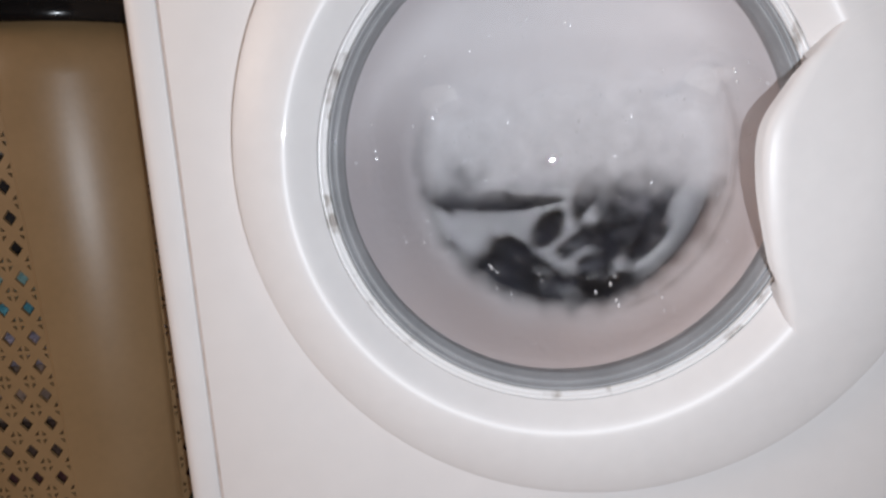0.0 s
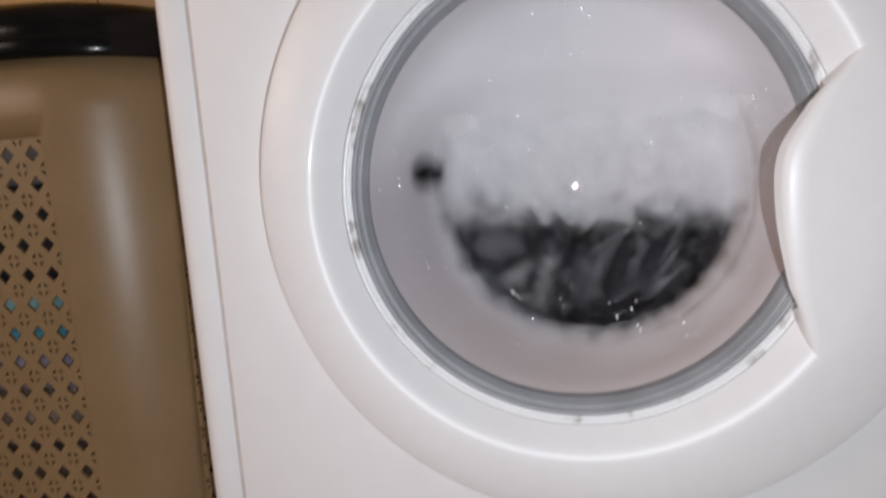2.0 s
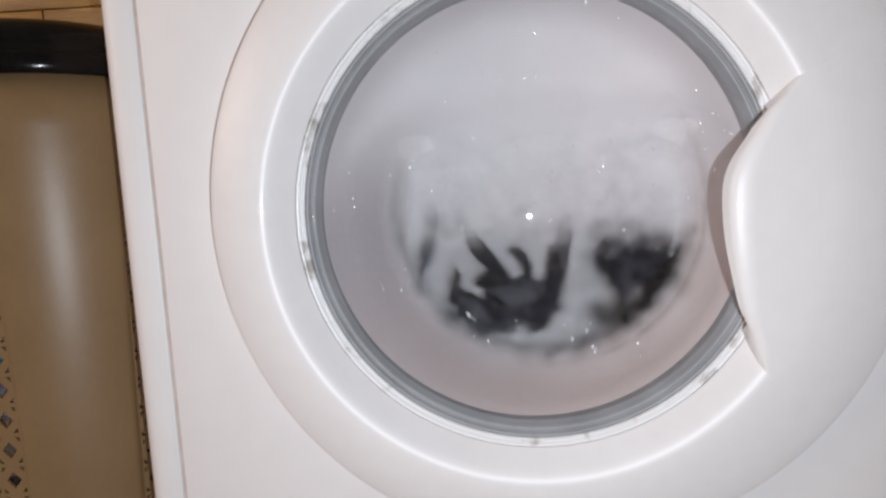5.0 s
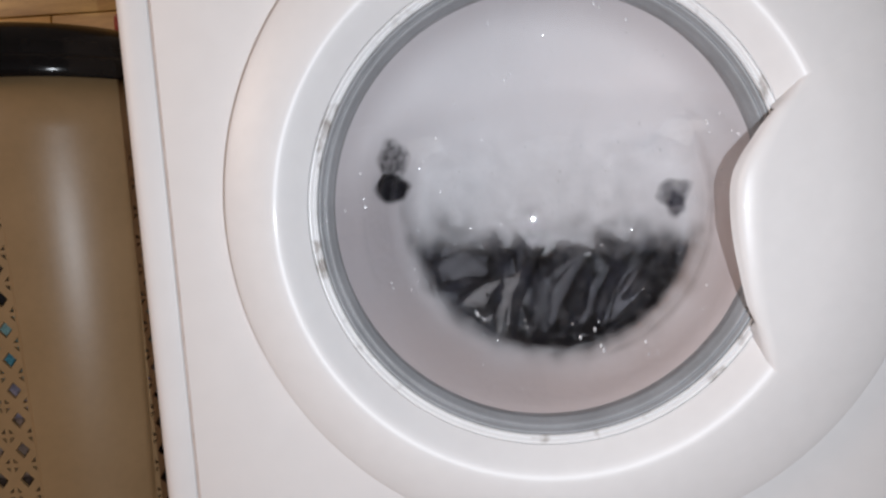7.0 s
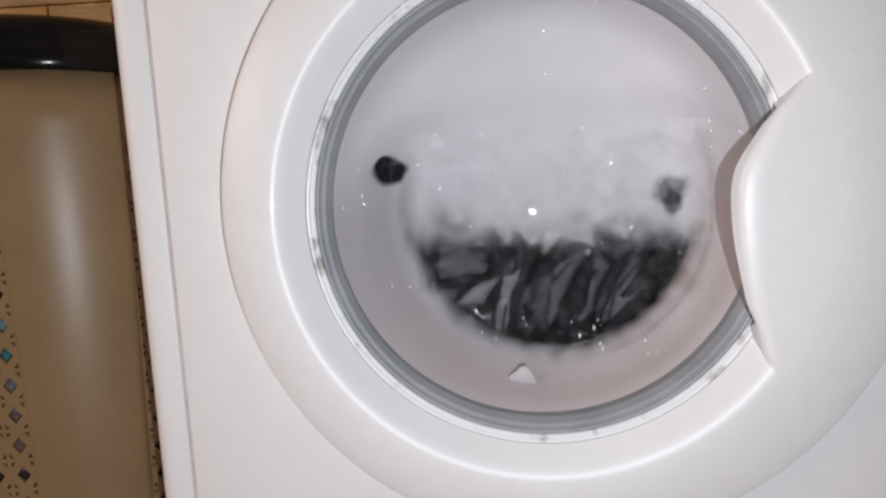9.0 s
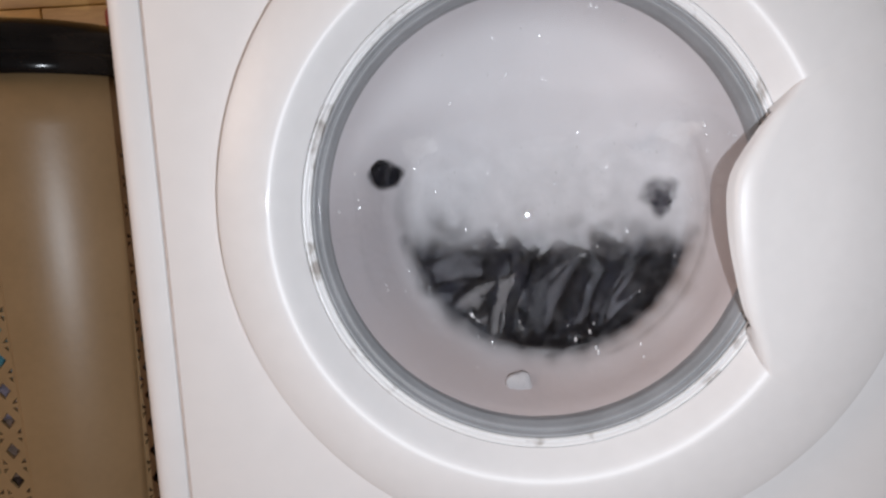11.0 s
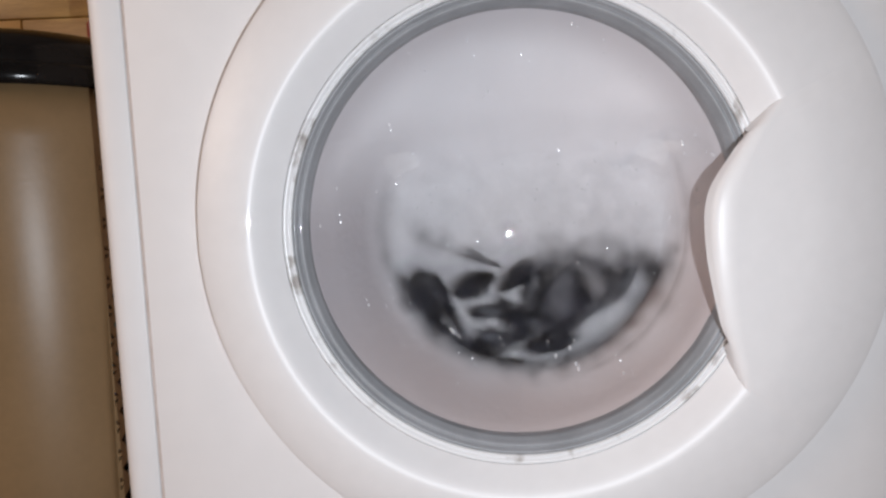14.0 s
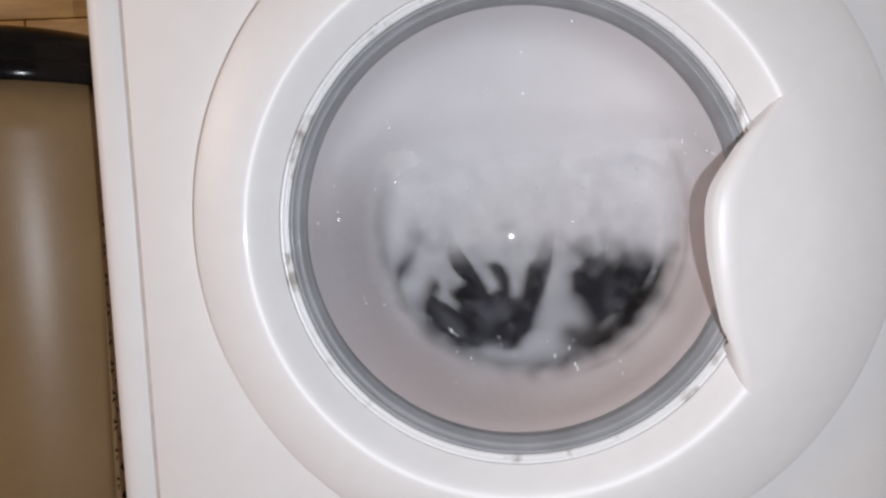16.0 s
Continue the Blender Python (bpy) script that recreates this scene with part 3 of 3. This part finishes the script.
garment("black wet trouser leg twisted in suds",
    (CLOTH, 0.091, [
        (0.037, -0.023, 0.047, 0.002, 0.065, -0.007, 0.017),
        (0.073, -0.087, 0.105, -0.066, 0.125, -0.024, 0.014),
        (0.074, -0.067, 0.071, -0.049, 0.065, -0.028, 0.013),
        (0.100, 0.065, 0.122, 0.050, 0.108, 0.015, 0.015),
        (0.124, -0.021, 0.129, 0.011, 0.118, 0.045, 0.014),
        (0.068, 0.039, 0.072, 0.054, 0.086, 0.067, 0.006)]),
    (DARK_CLOTH, 0.098, [
        (0.072, -0.026, 0.080, 0.006, 0.107, 0.048, 0.010),
        (0.076, -0.061, 0.108, -0.035, 0.116, 0.010, 0.019)]),
    (LIT_FOLD_CLOTH, 0.105, [
        (0.096, -0.057, 0.116, -0.024, 0.121, 0.015, 0.027)]))
garment("black wet shirt gathered in a bunch",
    (CLOTH, 0.091, [
        (0.114, 0.045, 0.110, 0.062, 0.098, 0.075, 0.015),
        (0.050, 0.003, 0.052, 0.032, 0.028, 0.054, 0.012),
        (0.058, 0.057, 0.040, 0.053, 0.026, 0.061, 0.012),
        (0.074, -0.067, 0.060, -0.047, 0.056, -0.020, 0.010)]))
garment("black wet garment with a doubled edge",
    (CLOTH, 0.091, [
        (0.046, 0.069, 0.039, 0.085, 0.051, 0.098, 0.015),
        (0.022, 0.036, 0.007, 0.042, 0.012, 0.067, 0.009),
        (-0.016, 0.042, -0.011, 0.081, 0.014, 0.111, 0.014)]),
    (DARK_CLOTH, 0.098, [
        (0.045, 0.049, 0.030, 0.078, 0.045, 0.104, 0.032),
        (0.017, 0.061, 0.015, 0.088, 0.022, 0.112, 0.024),
        (0.077, 0.058, 0.066, 0.078, 0.046, 0.100, 0.020)]),
    (LIT_FOLD_CLOTH, 0.105, [
        (0.007, 0.069, -0.000, 0.080, 0.013, 0.113, 0.014)]),
    (CLOTH, 0.094, [
        (0.002, 0.099, -0.023, 0.054, -0.040, 0.004, 0.011),
        (0.109, 0.057, 0.099, 0.079, 0.082, 0.094, 0.012),
        (0.028, 0.091, 0.012, 0.094, -0.009, 0.093, 0.019)]),
    (DARK_CLOTH, 0.102, [
        (0.090, 0.077, 0.072, 0.090, 0.049, 0.101, 0.021),
        (0.025, 0.077, 0.034, 0.092, 0.044, 0.106, 0.024)]))
garment("dense black bundle of wet cloth",
    (CLOTH, 0.091, [
        (-0.054, 0.093, -0.081, 0.073, -0.114, 0.053, 0.038),
        (-0.050, 0.079, -0.058, 0.063, -0.088, 0.053, 0.027),
        (-0.048, 0.009, -0.058, 0.027, -0.066, 0.043, 0.019),
        (-0.066, 0.048, -0.101, 0.040, -0.129, 0.012, 0.008),
        (-0.129, 0.013, -0.130, -0.011, -0.122, -0.025, 0.013),
        (-0.073, -0.014, -0.103, -0.017, -0.120, 0.007, 0.009),
        (-0.081, 0.030, -0.081, 0.019, -0.088, 0.024, 0.008)]),
    (DARK_CLOTH, 0.098, [
        (-0.092, 0.063, -0.109, 0.051, -0.121, 0.037, 0.022),
        (-0.079, 0.026, -0.081, 0.009, -0.079, -0.011, 0.010),
        (-0.100, 0.020, -0.104, 0.004, -0.107, -0.006, 0.015)]))
garment("black wet cloth knotted like a rosette",
    (CLOTH, 0.091, [
        (-0.062, 0.003, -0.032, -0.019, -0.029, -0.065, 0.014),
        (-0.029, -0.064, -0.034, -0.085, -0.051, -0.096, 0.013),
        (-0.066, 0.002, -0.089, -0.005, -0.107, -0.029, 0.013),
        (-0.071, -0.006, -0.086, -0.040, -0.090, -0.073, 0.005),
        (-0.111, -0.019, -0.108, -0.043, -0.097, -0.067, 0.012)]),
    (DARK_CLOTH, 0.098, [
        (-0.084, -0.019, -0.095, -0.034, -0.093, -0.059, 0.018)]),
    (LIT_FOLD_CLOTH, 0.105, [
        (-0.070, -0.033, -0.060, -0.047, -0.054, -0.066, 0.017)]))


def pressed(name, label, cloth, ox, oz, pads):
    """Rounded pads of cloth that press into the suds, which creep over their edges; pads: (x, z, half width, half height, turn, back, density)."""
    v, f, cover = [], [], []
    n, rings = 36, 9
    for i, (px, pz, hw, hh, turn, back, dense) in enumerate(pads):
        o = len(v)
        c, s = math.cos(radians(turn)), math.sin(radians(turn))
        for side in (0, 1):
            for k in range(1, rings + 1):
                q = k / rings
                for j in range(n):
                    a = 2 * math.pi * j / n
                    wob = 1 + 0.22 * noise.noise(Vector((math.cos(a) * 1.3, math.sin(a) * 1.3, i * 4.7 + 2)))
                    u, w = hw * q * wob * math.cos(a), hh * q * wob * math.sin(a)
                    x, z = px + u * c - w * s, pz + u * s + w * c
                    dep = suds_depth(x + ox, z + oz) + back
                    v.append((x, dep - 0.0012 * (1 - q * q) if side == 0 else dep + 0.0002 + 0.005 * (1 - q * q), z))
                    cover.append(dense * (1 - smoothstep(0.42, 1.0, q)))
        for side in (0, 1):
            base = o + side * rings * n
            f.append([base + j for j in range(n)])
            for k in range(rings - 1):
                for j in range(n):
                    f.append((base + k * n + j, base + k * n + (j + 1) % n, base + (k + 1) * n + (j + 1) % n, base + (k + 1) * n + j))
    ob = tagged(mesh_ob(name, v, f, cloth), label, "cloth")
    at = ob.data.attributes.new("cover", "FLOAT", "POINT")
    for i, c in enumerate(cover):
        at.data[i].value = c
    ob.location = (ox, 0, AXIS + oz)
    return ob


SCRAP = pressed("cloth_scrap", "dark wet corner of cloth showing through suds", SCRAP_CLOTH, 0.111, 0.0, [(0.0, 0.003, 0.018, 0.014, 15, -0.0004, 0.6), (0.001, -0.006, 0.010, 0.013, 0, -0.0012, 0.9)])
SOCK = pressed("sock", "black wet sock pressed against the glass through suds", SOCK_CLOTH, -0.114, 0.017, [(0.0, 0.0, 0.0140, 0.0128, -8, -0.0050, 1.0), (-0.003, 0.003, 0.008, 0.010, 0, -0.0056, 1.0)])
TIP = pressed("cloth_tip", "blurred dark tip of wet cloth behind suds", SOCK_CLOTH, -0.112, 0.041, [(0.0, 0.0, 0.013, 0.017, -6, -0.0030, 0.55)])
SLEEVE = pressed("sleeve", "black wet sleeve rising along the bowl's slope", SOCK_CLOTH, 0.130, 0.008, [(0.003, 0.020, 0.009, 0.030, -4, -0.0050, 0.6), (0.002, -0.006, 0.010, 0.030, 8, -0.0044, 0.75), (-0.008, -0.032, 0.011, 0.024, 28, -0.0040, 0.65), (-0.020, -0.048, 0.011, 0.015, 50, -0.0034, 0.45)])
CUFF = pressed("cuff", "black wet cuff trailing along the bowl's slope", SOCK_CLOTH, -0.116, 0.0, [(-0.003, 0.024, 0.009, 0.026, 8, -0.0040, 0.8), (0.002, -0.004, 0.011, 0.028, -10, -0.0036, 0.9), (0.014, -0.032, 0.013, 0.028, -33, -0.0030, 0.8)])
v, f = fold_mesh((-0.011, 0.0), (0.0, 0.003), (0.011, 0.0), 0.021, 0.004, 17)
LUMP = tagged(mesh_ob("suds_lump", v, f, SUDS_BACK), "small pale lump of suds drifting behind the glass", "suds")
LUMP.location = (-0.021, 0.060, AXIS - 0.139)


# ---- laundry hamper ----
def hamper():
    cx, cy, hx, hy, R = -0.550, 0.2475, 0.212, 0.1625, 0.115
    base_s = -0.4428   # where the front weave ends

    def perim(s):
        """Point and outward normal s metres round the wall, from the end of the front weave towards the machine."""
        per = 2 * math.pi * R + 4 * (hx - R) + 4 * (hy - R)
        s = (s + (base_s - (cx - hx + R))) % per
        for kind, ln in (("f", 2 * (hx - R)), (0, math.pi * R / 2), ("r", 2 * (hy - R)), (1, math.pi * R / 2), ("b", 2 * (hx - R)), (2, math.pi * R / 2), ("l", 2 * (hy - R)), (3, math.pi * R / 2)):
            if s <= ln:
                break
            s -= ln
        if kind == "f":
            return cx - hx + R + s, cy - hy, 0, -1
        if kind == "r":
            return cx + hx, cy - hy + R + s, 1, 0
        if kind == "b":
            return cx + hx - R - s, cy + hy, 0, 1
        if kind == "l":
            return cx - hx, cy + hy - R - s, -1, 0
        a = -math.pi / 2 + kind * math.pi / 2 + s / R
        ox, oy = ((1, -1), (1, 1), (-1, 1), (-1, -1))[kind]
        return cx + ox * (hx - R) + R * math.cos(a), cy + oy * (hy - R) + R * math.sin(a), math.cos(a), math.sin(a)

    def wall(s, z, off=0.0):
        x, y, nx, ny = perim(s)
        off += 0.010 * (0.25 - z)
        return (x + nx * off, y + ny * off, z)

    h = tagged(empty("laundry_hamper", cx, cy, 0), "beige plastic laundry hamper with a cane-weave pattern and black lid", "laundry hamper")
    mv = Matrix.Translation((-cx, -cy, 0))
    per = 2 * math.pi * R + 4 * (hx - R) + 4 * (hy - R)
    CW, CH, top = 0.0225, 0.0265, 0.5275
    nrow = 17
    bottom = top - nrow * CH

    # woven panels
    quads = []
    for sx, sz in ((1, 1), (-1, 1), (-1, -1), (1, -1)):
        A, B, C, D, E = (0.56, 0), (1, 0), (1, 1), (0, 1), (0, 0.56)
        T1, T2, T3, M, N = (0.86, 0.86), (0.50, 0.86), (0.86, 0.50), (1, 0.50), (0.50, 1)
        for q in ((A, B, M, T3), (T3, M, C, T1), (T1, C, N, T2), (T2, N, D, E), (A, T3, T2, E)):
            quads.append([(sx * a, sz * b) for a, b in q])

    def lean(z, s):
        """The weave's columns lean as the wall tapers, most on the side panel."""
        return 0.0040 - 0.0278 * (z - 0.161) + 0.057 * (z - 0.23) * smoothstep(0.03, 0.08, s) * (1 - smoothstep(0.25, 0.40, s))

    def weave(s_left, cols):
        v, f, seen = [], [], {}
        for c in range(cols):
            for r in range(nrow):
                sc, zc = s_left + (c + 0.5) * CW, top - (r + 0.5) * CH
                for q in quads:
                    ids = []
                    for a, b in q:
                        s, z = sc + a * CW / 2, zc + b * CH / 2
                        s += lean(z, s)
                        key = (round(s * 1e5), round(z * 1e5))
                        if key not in seen:
                            seen[key] = len(v)
                            v.append(wall(s, z))
                        ids.append(seen[key])
                    f.append(ids)
        ob = mesh_ob("woven_panel", [mv @ Vector(p) for p in v], f, BEIGE, h, "cane-weave panel with diamond openings", smooth=False)
        sol = ob.modifiers.new("thick", "SOLIDIFY")
        sol.thickness, sol.offset = 0.0028, -1
        return ob
    front_cols, side_s, side_cols = 9, 0.0930, 6
    weave(-front_cols * CW, front_cols)
    weave(side_s, side_cols)

    # plain wall round them
    v, f = [], []
    gaps = [(-front_cols * CW, 0.0), (side_s, side_s + side_cols * CW)]
    stops = sorted({0.0, -front_cols * CW, side_s, side_s + side_cols * CW} | {-front_cols * CW + per * i / 140 for i in range(140)})
    stops = [s for s in stops if s <= -front_cols * CW + per - 1e-6]
    zs = [0.0, 0.006, 0.03, bottom, (bottom + top) / 2, top, 0.55, 0.602]
    for s in stops:
        for z in zs:
            off = 0.0 if z > 0.005 else -0.006
            v.append(mv @ Vector(wall(s + (lean(z, s) if bottom - 0.001 < z < top + 0.001 else 0), z, off)))
    k = len(zs)
    for i in range(len(stops)):
        j = (i + 1) % len(stops)
        mid = (stops[i] + (stops[j] if j else stops[0] + per)) / 2
        for q in range(k - 1):
            if any(a < mid < b for a, b in gaps) and zs[q] >= bottom - 1e-6 and zs[q + 1] <= top + 1e-6:
                continue
            f.append((i * k + q, j * k + q, j * k + q + 1, i * k + q + 1))
    f.append([i * k for i in range(len(stops))])
    body = mesh_ob("body", v, f, BEIGE, h, "smooth beige plastic wall with rounded corners")
    sol = body.modifiers.new("thick", "SOLIDIFY")
    sol.thickness, sol.offset = 0.0028, -1

    # lid: rim band and a low dome
    n = 120
    prof = [(-0.004, 0.594), (0.006, 0.592), (0.0090, 0.595), (0.0074, 0.6080), (0.0060, 0.6100), (0.0040, 0.6110), (0.0038, 0.6125), (0.0042, 0.6150), (0.0025, 0.6230), (-0.003, 0.6320), (-0.014, 0.6405), (-0.035, 0.6470), (-0.060, 0.6500), (-0.085, 0.6510)]
    v, f = [], []
    for off, z in prof:
        for i in range(n):
            x, y, nx, ny = perim(per * i / n)
            if off < -0.02:
                q = 1 + off / 0.1625
                v.append(mv @ Vector((cx + (x - cx) * q, cy + (y - cy) * q, z)))
            else:
                v.append(mv @ Vector((x + nx * off, y + ny * off, z)))
    for a in range(len(prof) - 1):
        for i in range(n):
            j = (i + 1) % n
            f.append((a * n + i, a * n + j, (a + 1) * n + j, (a + 1) * n + i))
    f.append([(len(prof) - 1) * n + i for i in range(n)])
    mesh_ob("lid", v, f, BLACK, h, "glossy black domed lid")

    # washing waiting inside, seen through the openings
    layers = [("plum", (0.06, 0.025, 0.03), 0.006, 0.090), ("teal", (0.22, 0.40, 0.40), 0.090, 0.125), ("dark red", (0.07, 0.02, 0.02), 0.125, 0.190), ("brown", (0.10, 0.06, 0.045), 0.190, 0.235), ("tan", (0.32, 0.22, 0.17), 0.235, 0.290),
              ("lilac", (0.40, 0.34, 0.42), 0.290, 0.322), ("blue", (0.10, 0.34, 0.42), 0.322, 0.350), ("pale teal", (0.30, 0.50, 0.48), 0.350, 0.392), ("black", (0.02, 0.015, 0.015), 0.392, 0.480), ("grey", (0.22, 0.18, 0.16), 0.480, 0.530)]
    for i, (word, col, z0, z1) in enumerate(layers):
        z0, z1 = z0 + (0.008 if i else 0), z1 + 0.008
        m = mat("cloth_" + word.replace(" ", "_"), col, 0.85, colour2=[c * 0.55 for c in col], scale=26, fine=0.2, bump=0.6, bump_scale=300)
        v, f, nn, kk = [], [], 64, 8
        for b in range(kk + 1):
            g = -math.pi / 2 + math.pi * b / kk
            for a in range(nn):
                x, y, nx, ny = perim(per * a / nn)
                ins = 0.012 + 0.012 * (1 - math.cos(g)) + 0.006 * noise.noise(Vector((a * 0.35, i * 5.3, b * 0.4)))
                z = (z0 + z1) / 2 + 0.5 * (z1 - z0) * math.sin(g) + (0.003 * noise.noise(Vector((a * 0.2, i, 4))) if 0 < i else 0)
                v.append((x - nx * ins - cx, y - ny * ins - cy, z - 0.5 * (z0 + z1)))
        for b in range(kk):
            for a in range(nn):
                f.append((b * nn + a, b * nn + (a + 1) % nn, (b + 1) * nn + (a + 1) % nn, (b + 1) * nn + a))
        f += [list(range(nn)), [kk * nn + a for a in range(nn)]]
        c = mesh_ob("folded_cloth", v, f, m)
        c.location = (cx, cy, 0.5 * (z0 + z1))
        tagged(c, word + " crumpled cloth inside the laundry hamper", "cloth", "washing in the hamper")


hamper()


def red_canister():
    c = tagged(empty("canister", -0.500, 0.520, 0), "red plastic canister standing on the floor behind the hamper", "canister")
    mesh_ob("body", *cap(revolve_up([(0.050, 0.0), (0.055, 0.004), (0.056, 0.02), (0.056, 0.66), (0.054, 0.690), (0.046, 0.712), (0.030, 0.724)])), RED, c)
    mesh_ob("cap", *cap(revolve_up([(0.026, 0.7235), (0.027, 0.726), (0.027, 0.744), (0.025, 0.748), (0.010, 0.750)])), RED, c, "red screw cap")


def revolve_up(rows, n=48):
    v = [(r * math.cos(2 * math.pi * k / n), r * math.sin(2 * math.pi * k / n), z) for r, z in rows for k in range(n)]
    f = [(i * n + k, i * n + (k + 1) % n, (i + 1) * n + (k + 1) % n, (i + 1) * n + k) for i in range(len(rows) - 1) for k in range(n)]
    return v, f, n


def cap(vfn):
    v, f, n = vfn
    return v, f + [list(range(n)), [len(v) - n + k for k in range(n)]]


red_canister()


# ---- small bubbles between the glass and the suds ----
def bubbles():
    rnd = random.Random(5)
    v, f = [], []
    # the last five are no bubbles: a row imitating the glint on the bowl's edge
    beads_and_glint = [(0.031, -0.112), (0.043, -0.106), (0.046, -0.118), (0.047, -0.121), (-0.0475, -0.160), (-0.048, -0.150), (-0.067, -0.142), (-0.0527, -0.0885), (-0.0510, -0.0900), (-0.0492, -0.0915), (-0.0545, -0.0865), (-0.0475, -0.0930)]
    for i in range(300):
        a, r = rnd.uniform(0, 2 * math.pi), 0.150 * math.sqrt(rnd.random())
        k = 1 - smoothstep(0.116, 0.157, r)
        cx, cz = FLAT_X * k + r * math.cos(a), FLAT_Z * k + r * math.sin(a)
        if i >= 12 and cz < -0.03 and math.hypot(cx - FLAT_X, cz - FLAT_Z) < 0.115 and rnd.random() < 0.85:
            continue
        tilt = 0.13
        if i < len(beads_and_glint):
            cx, cz = beads_and_glint[i]
            tilt = 0.0
        y = suds_depth(cx, cz) - 0.0012
        q = (0.0016 if i < 8 else 0.0008) if i < len(beads_and_glint) else rnd.choice([0.0004, 0.0005, 0.0006, 0.0008, 0.0010])
        o = len(v)
        n, m = 8, 5
        turn = Euler((rnd.gauss(0, tilt), 0, rnd.gauss(0, tilt))).to_matrix()
        at = Vector((cx, y, cz))
        for b in range(1, m):
            g = math.pi * b / m
            for c in range(n):
                h = 2 * math.pi * c / n
                v.append(at + turn @ Vector((0.7 * q * math.sin(g) * math.cos(h), -0.16 * q * math.cos(g), 1.5 * q * math.sin(g) * math.sin(h))))
        v += [at + turn @ Vector((0, -0.16 * q, 0)), at + turn @ Vector((0, 0.16 * q, 0))]
        for b in range(m - 2):
            for c in range(n):
                f.append((o + b * n + c, o + b * n + (c + 1) % n, o + (b + 1) * n + (c + 1) % n, o + (b + 1) * n + c))
        for c in range(n):
            f.append((o + c, o + (c + 1) % n, o + n * (m - 1)))
            f.append((o + (m - 2) * n + c, o + (m - 2) * n + (c + 1) % n, o + n * (m - 1) + 1))
    ob = mesh_ob("bubbles", v, f, BUBBLE)
    ob.location = (0, 0, AXIS)
    tagged(ob, "tiny glinting bubbles in the suds behind glass, a few standing in for a glint", "bubbles", kind="stuff")


bubbles()


# ---- what moves ----
def phase(t):
    """Turn of the drum in degrees, anticlockwise, nought while it rests."""
    if t < 4.90:
        return -2 * 360 + 304 * (t - 3.18)
    if t < 6.2:
        # running down to rest
        u = (6.2 - t) / 1.30
        return -197.1 * u ** 2.005
    if t < 11.6:
        return 0.0
    if t < 12.25:
        return -95.35 * ((t - 11.6) / 0.65) ** 1.7
    return -172.5 - 308.6 * (t - 12.5)


def press(ob, home, turn, lo, hi, end=16.0, drift=lambda t: 0.0):
    """A piece that goes round with the drum and bulges against the glass near its home, from lo to hi degrees off that turn of the drum."""
    rows = []
    for i in range(161):
        t = i * 0.1
        off = (phase(t) - turn + 180) % 360 - 180
        a = radians(phase(t) - turn)
        back = 0.034 * max(smoothstep(hi, hi + 18, off), smoothstep(-lo, 18 - lo, -off), smoothstep(end, end + 0.5, t))
        x, z = home[0] * math.cos(a) - home[1] * math.sin(a), home[0] * math.sin(a) + home[1] * math.cos(a)
        rows.append((t, pose(x, back - 0.35 * drift(t), AXIS + z + drift(t), 0, -math.degrees(a), 0)))
    walk(ob, rows)


def motions():
    times = [i * 0.2 for i in range(25)] + [4.9, 5.0, 5.2, 5.4, 5.6, 5.8, 6.0, 6.2, 8.0, 10.0, 11.5, 11.7, 11.8, 11.9, 12.0, 12.1, 12.25] + [12.4 + 0.2 * i for i in range(19)]
    walk(SCRAP, [(t, pose(0.111 + dx, y, AXIS + dz)) for t, dx, y, dz in ((0, 0, 0.03, 0), (5.4, 0, 0.03, 0), (6.0, -0.004, 0.0008, 0.006), (6.4, -0.002, 0.0008, 0.004), (7.0, 0, 0.0008, 0), (8.5, -0.002, 0.0008, 0), (11.0, -0.009, 0.0008, 0.002), (11.6, -0.010, 0.0008, 0.001), (12.0, -0.004, 0.0012, 0.002), (12.4, 0, 0.03, 0.004), (16, 0, 0.03, 0.004))])
    press(SOCK, (-0.114, 0.017), 0.0, -22, 22, drift=lambda t: 0.014 * smoothstep(6.6, 8.0, t) * (1 - smoothstep(11.6, 12.2, t)))
    press(SLEEVE, (0.130, 0.008), 230.0, -22, 9)
    press(CUFF, (-0.116, 0.0), -90.0, -12, 28, end=5.0)
    walk(TIP, [(t, pose(-0.112, y, AXIS + 0.041 + dz)) for t, y, dz in ((0, 0.03, 0), (5.5, 0.03, 0), (6.1, 0, 0), (7.0, 0, 0.001), (7.7, 0.010, 0.004), (8.5, 0.03, 0.004), (16, 0.03, 0.004))])
    walk(LUMP, [(0, pose(-0.021, 0.060, AXIS - 0.139)), (8.0, pose(-0.021, 0.060, AXIS - 0.139)), (8.9, pose(-0.021, 0.0385, AXIS - 0.139)), (9.6, pose(-0.021, 0.0350, AXIS - 0.139, -25, 20, 0)), (11.6, pose(-0.021, 0.0350, AXIS - 0.139, -25, 30, 0)), (12.3, pose(-0.024, 0.060, AXIS - 0.142, 0, 45, 0)), (16, pose(-0.024, 0.060, AXIS - 0.142, 0, 45, 0))])
    for g in GARMENTS:
        walk(g, [(t, pose(0, g.location.y, AXIS, 0, -phase(t), 0)) for t in times])


motions()
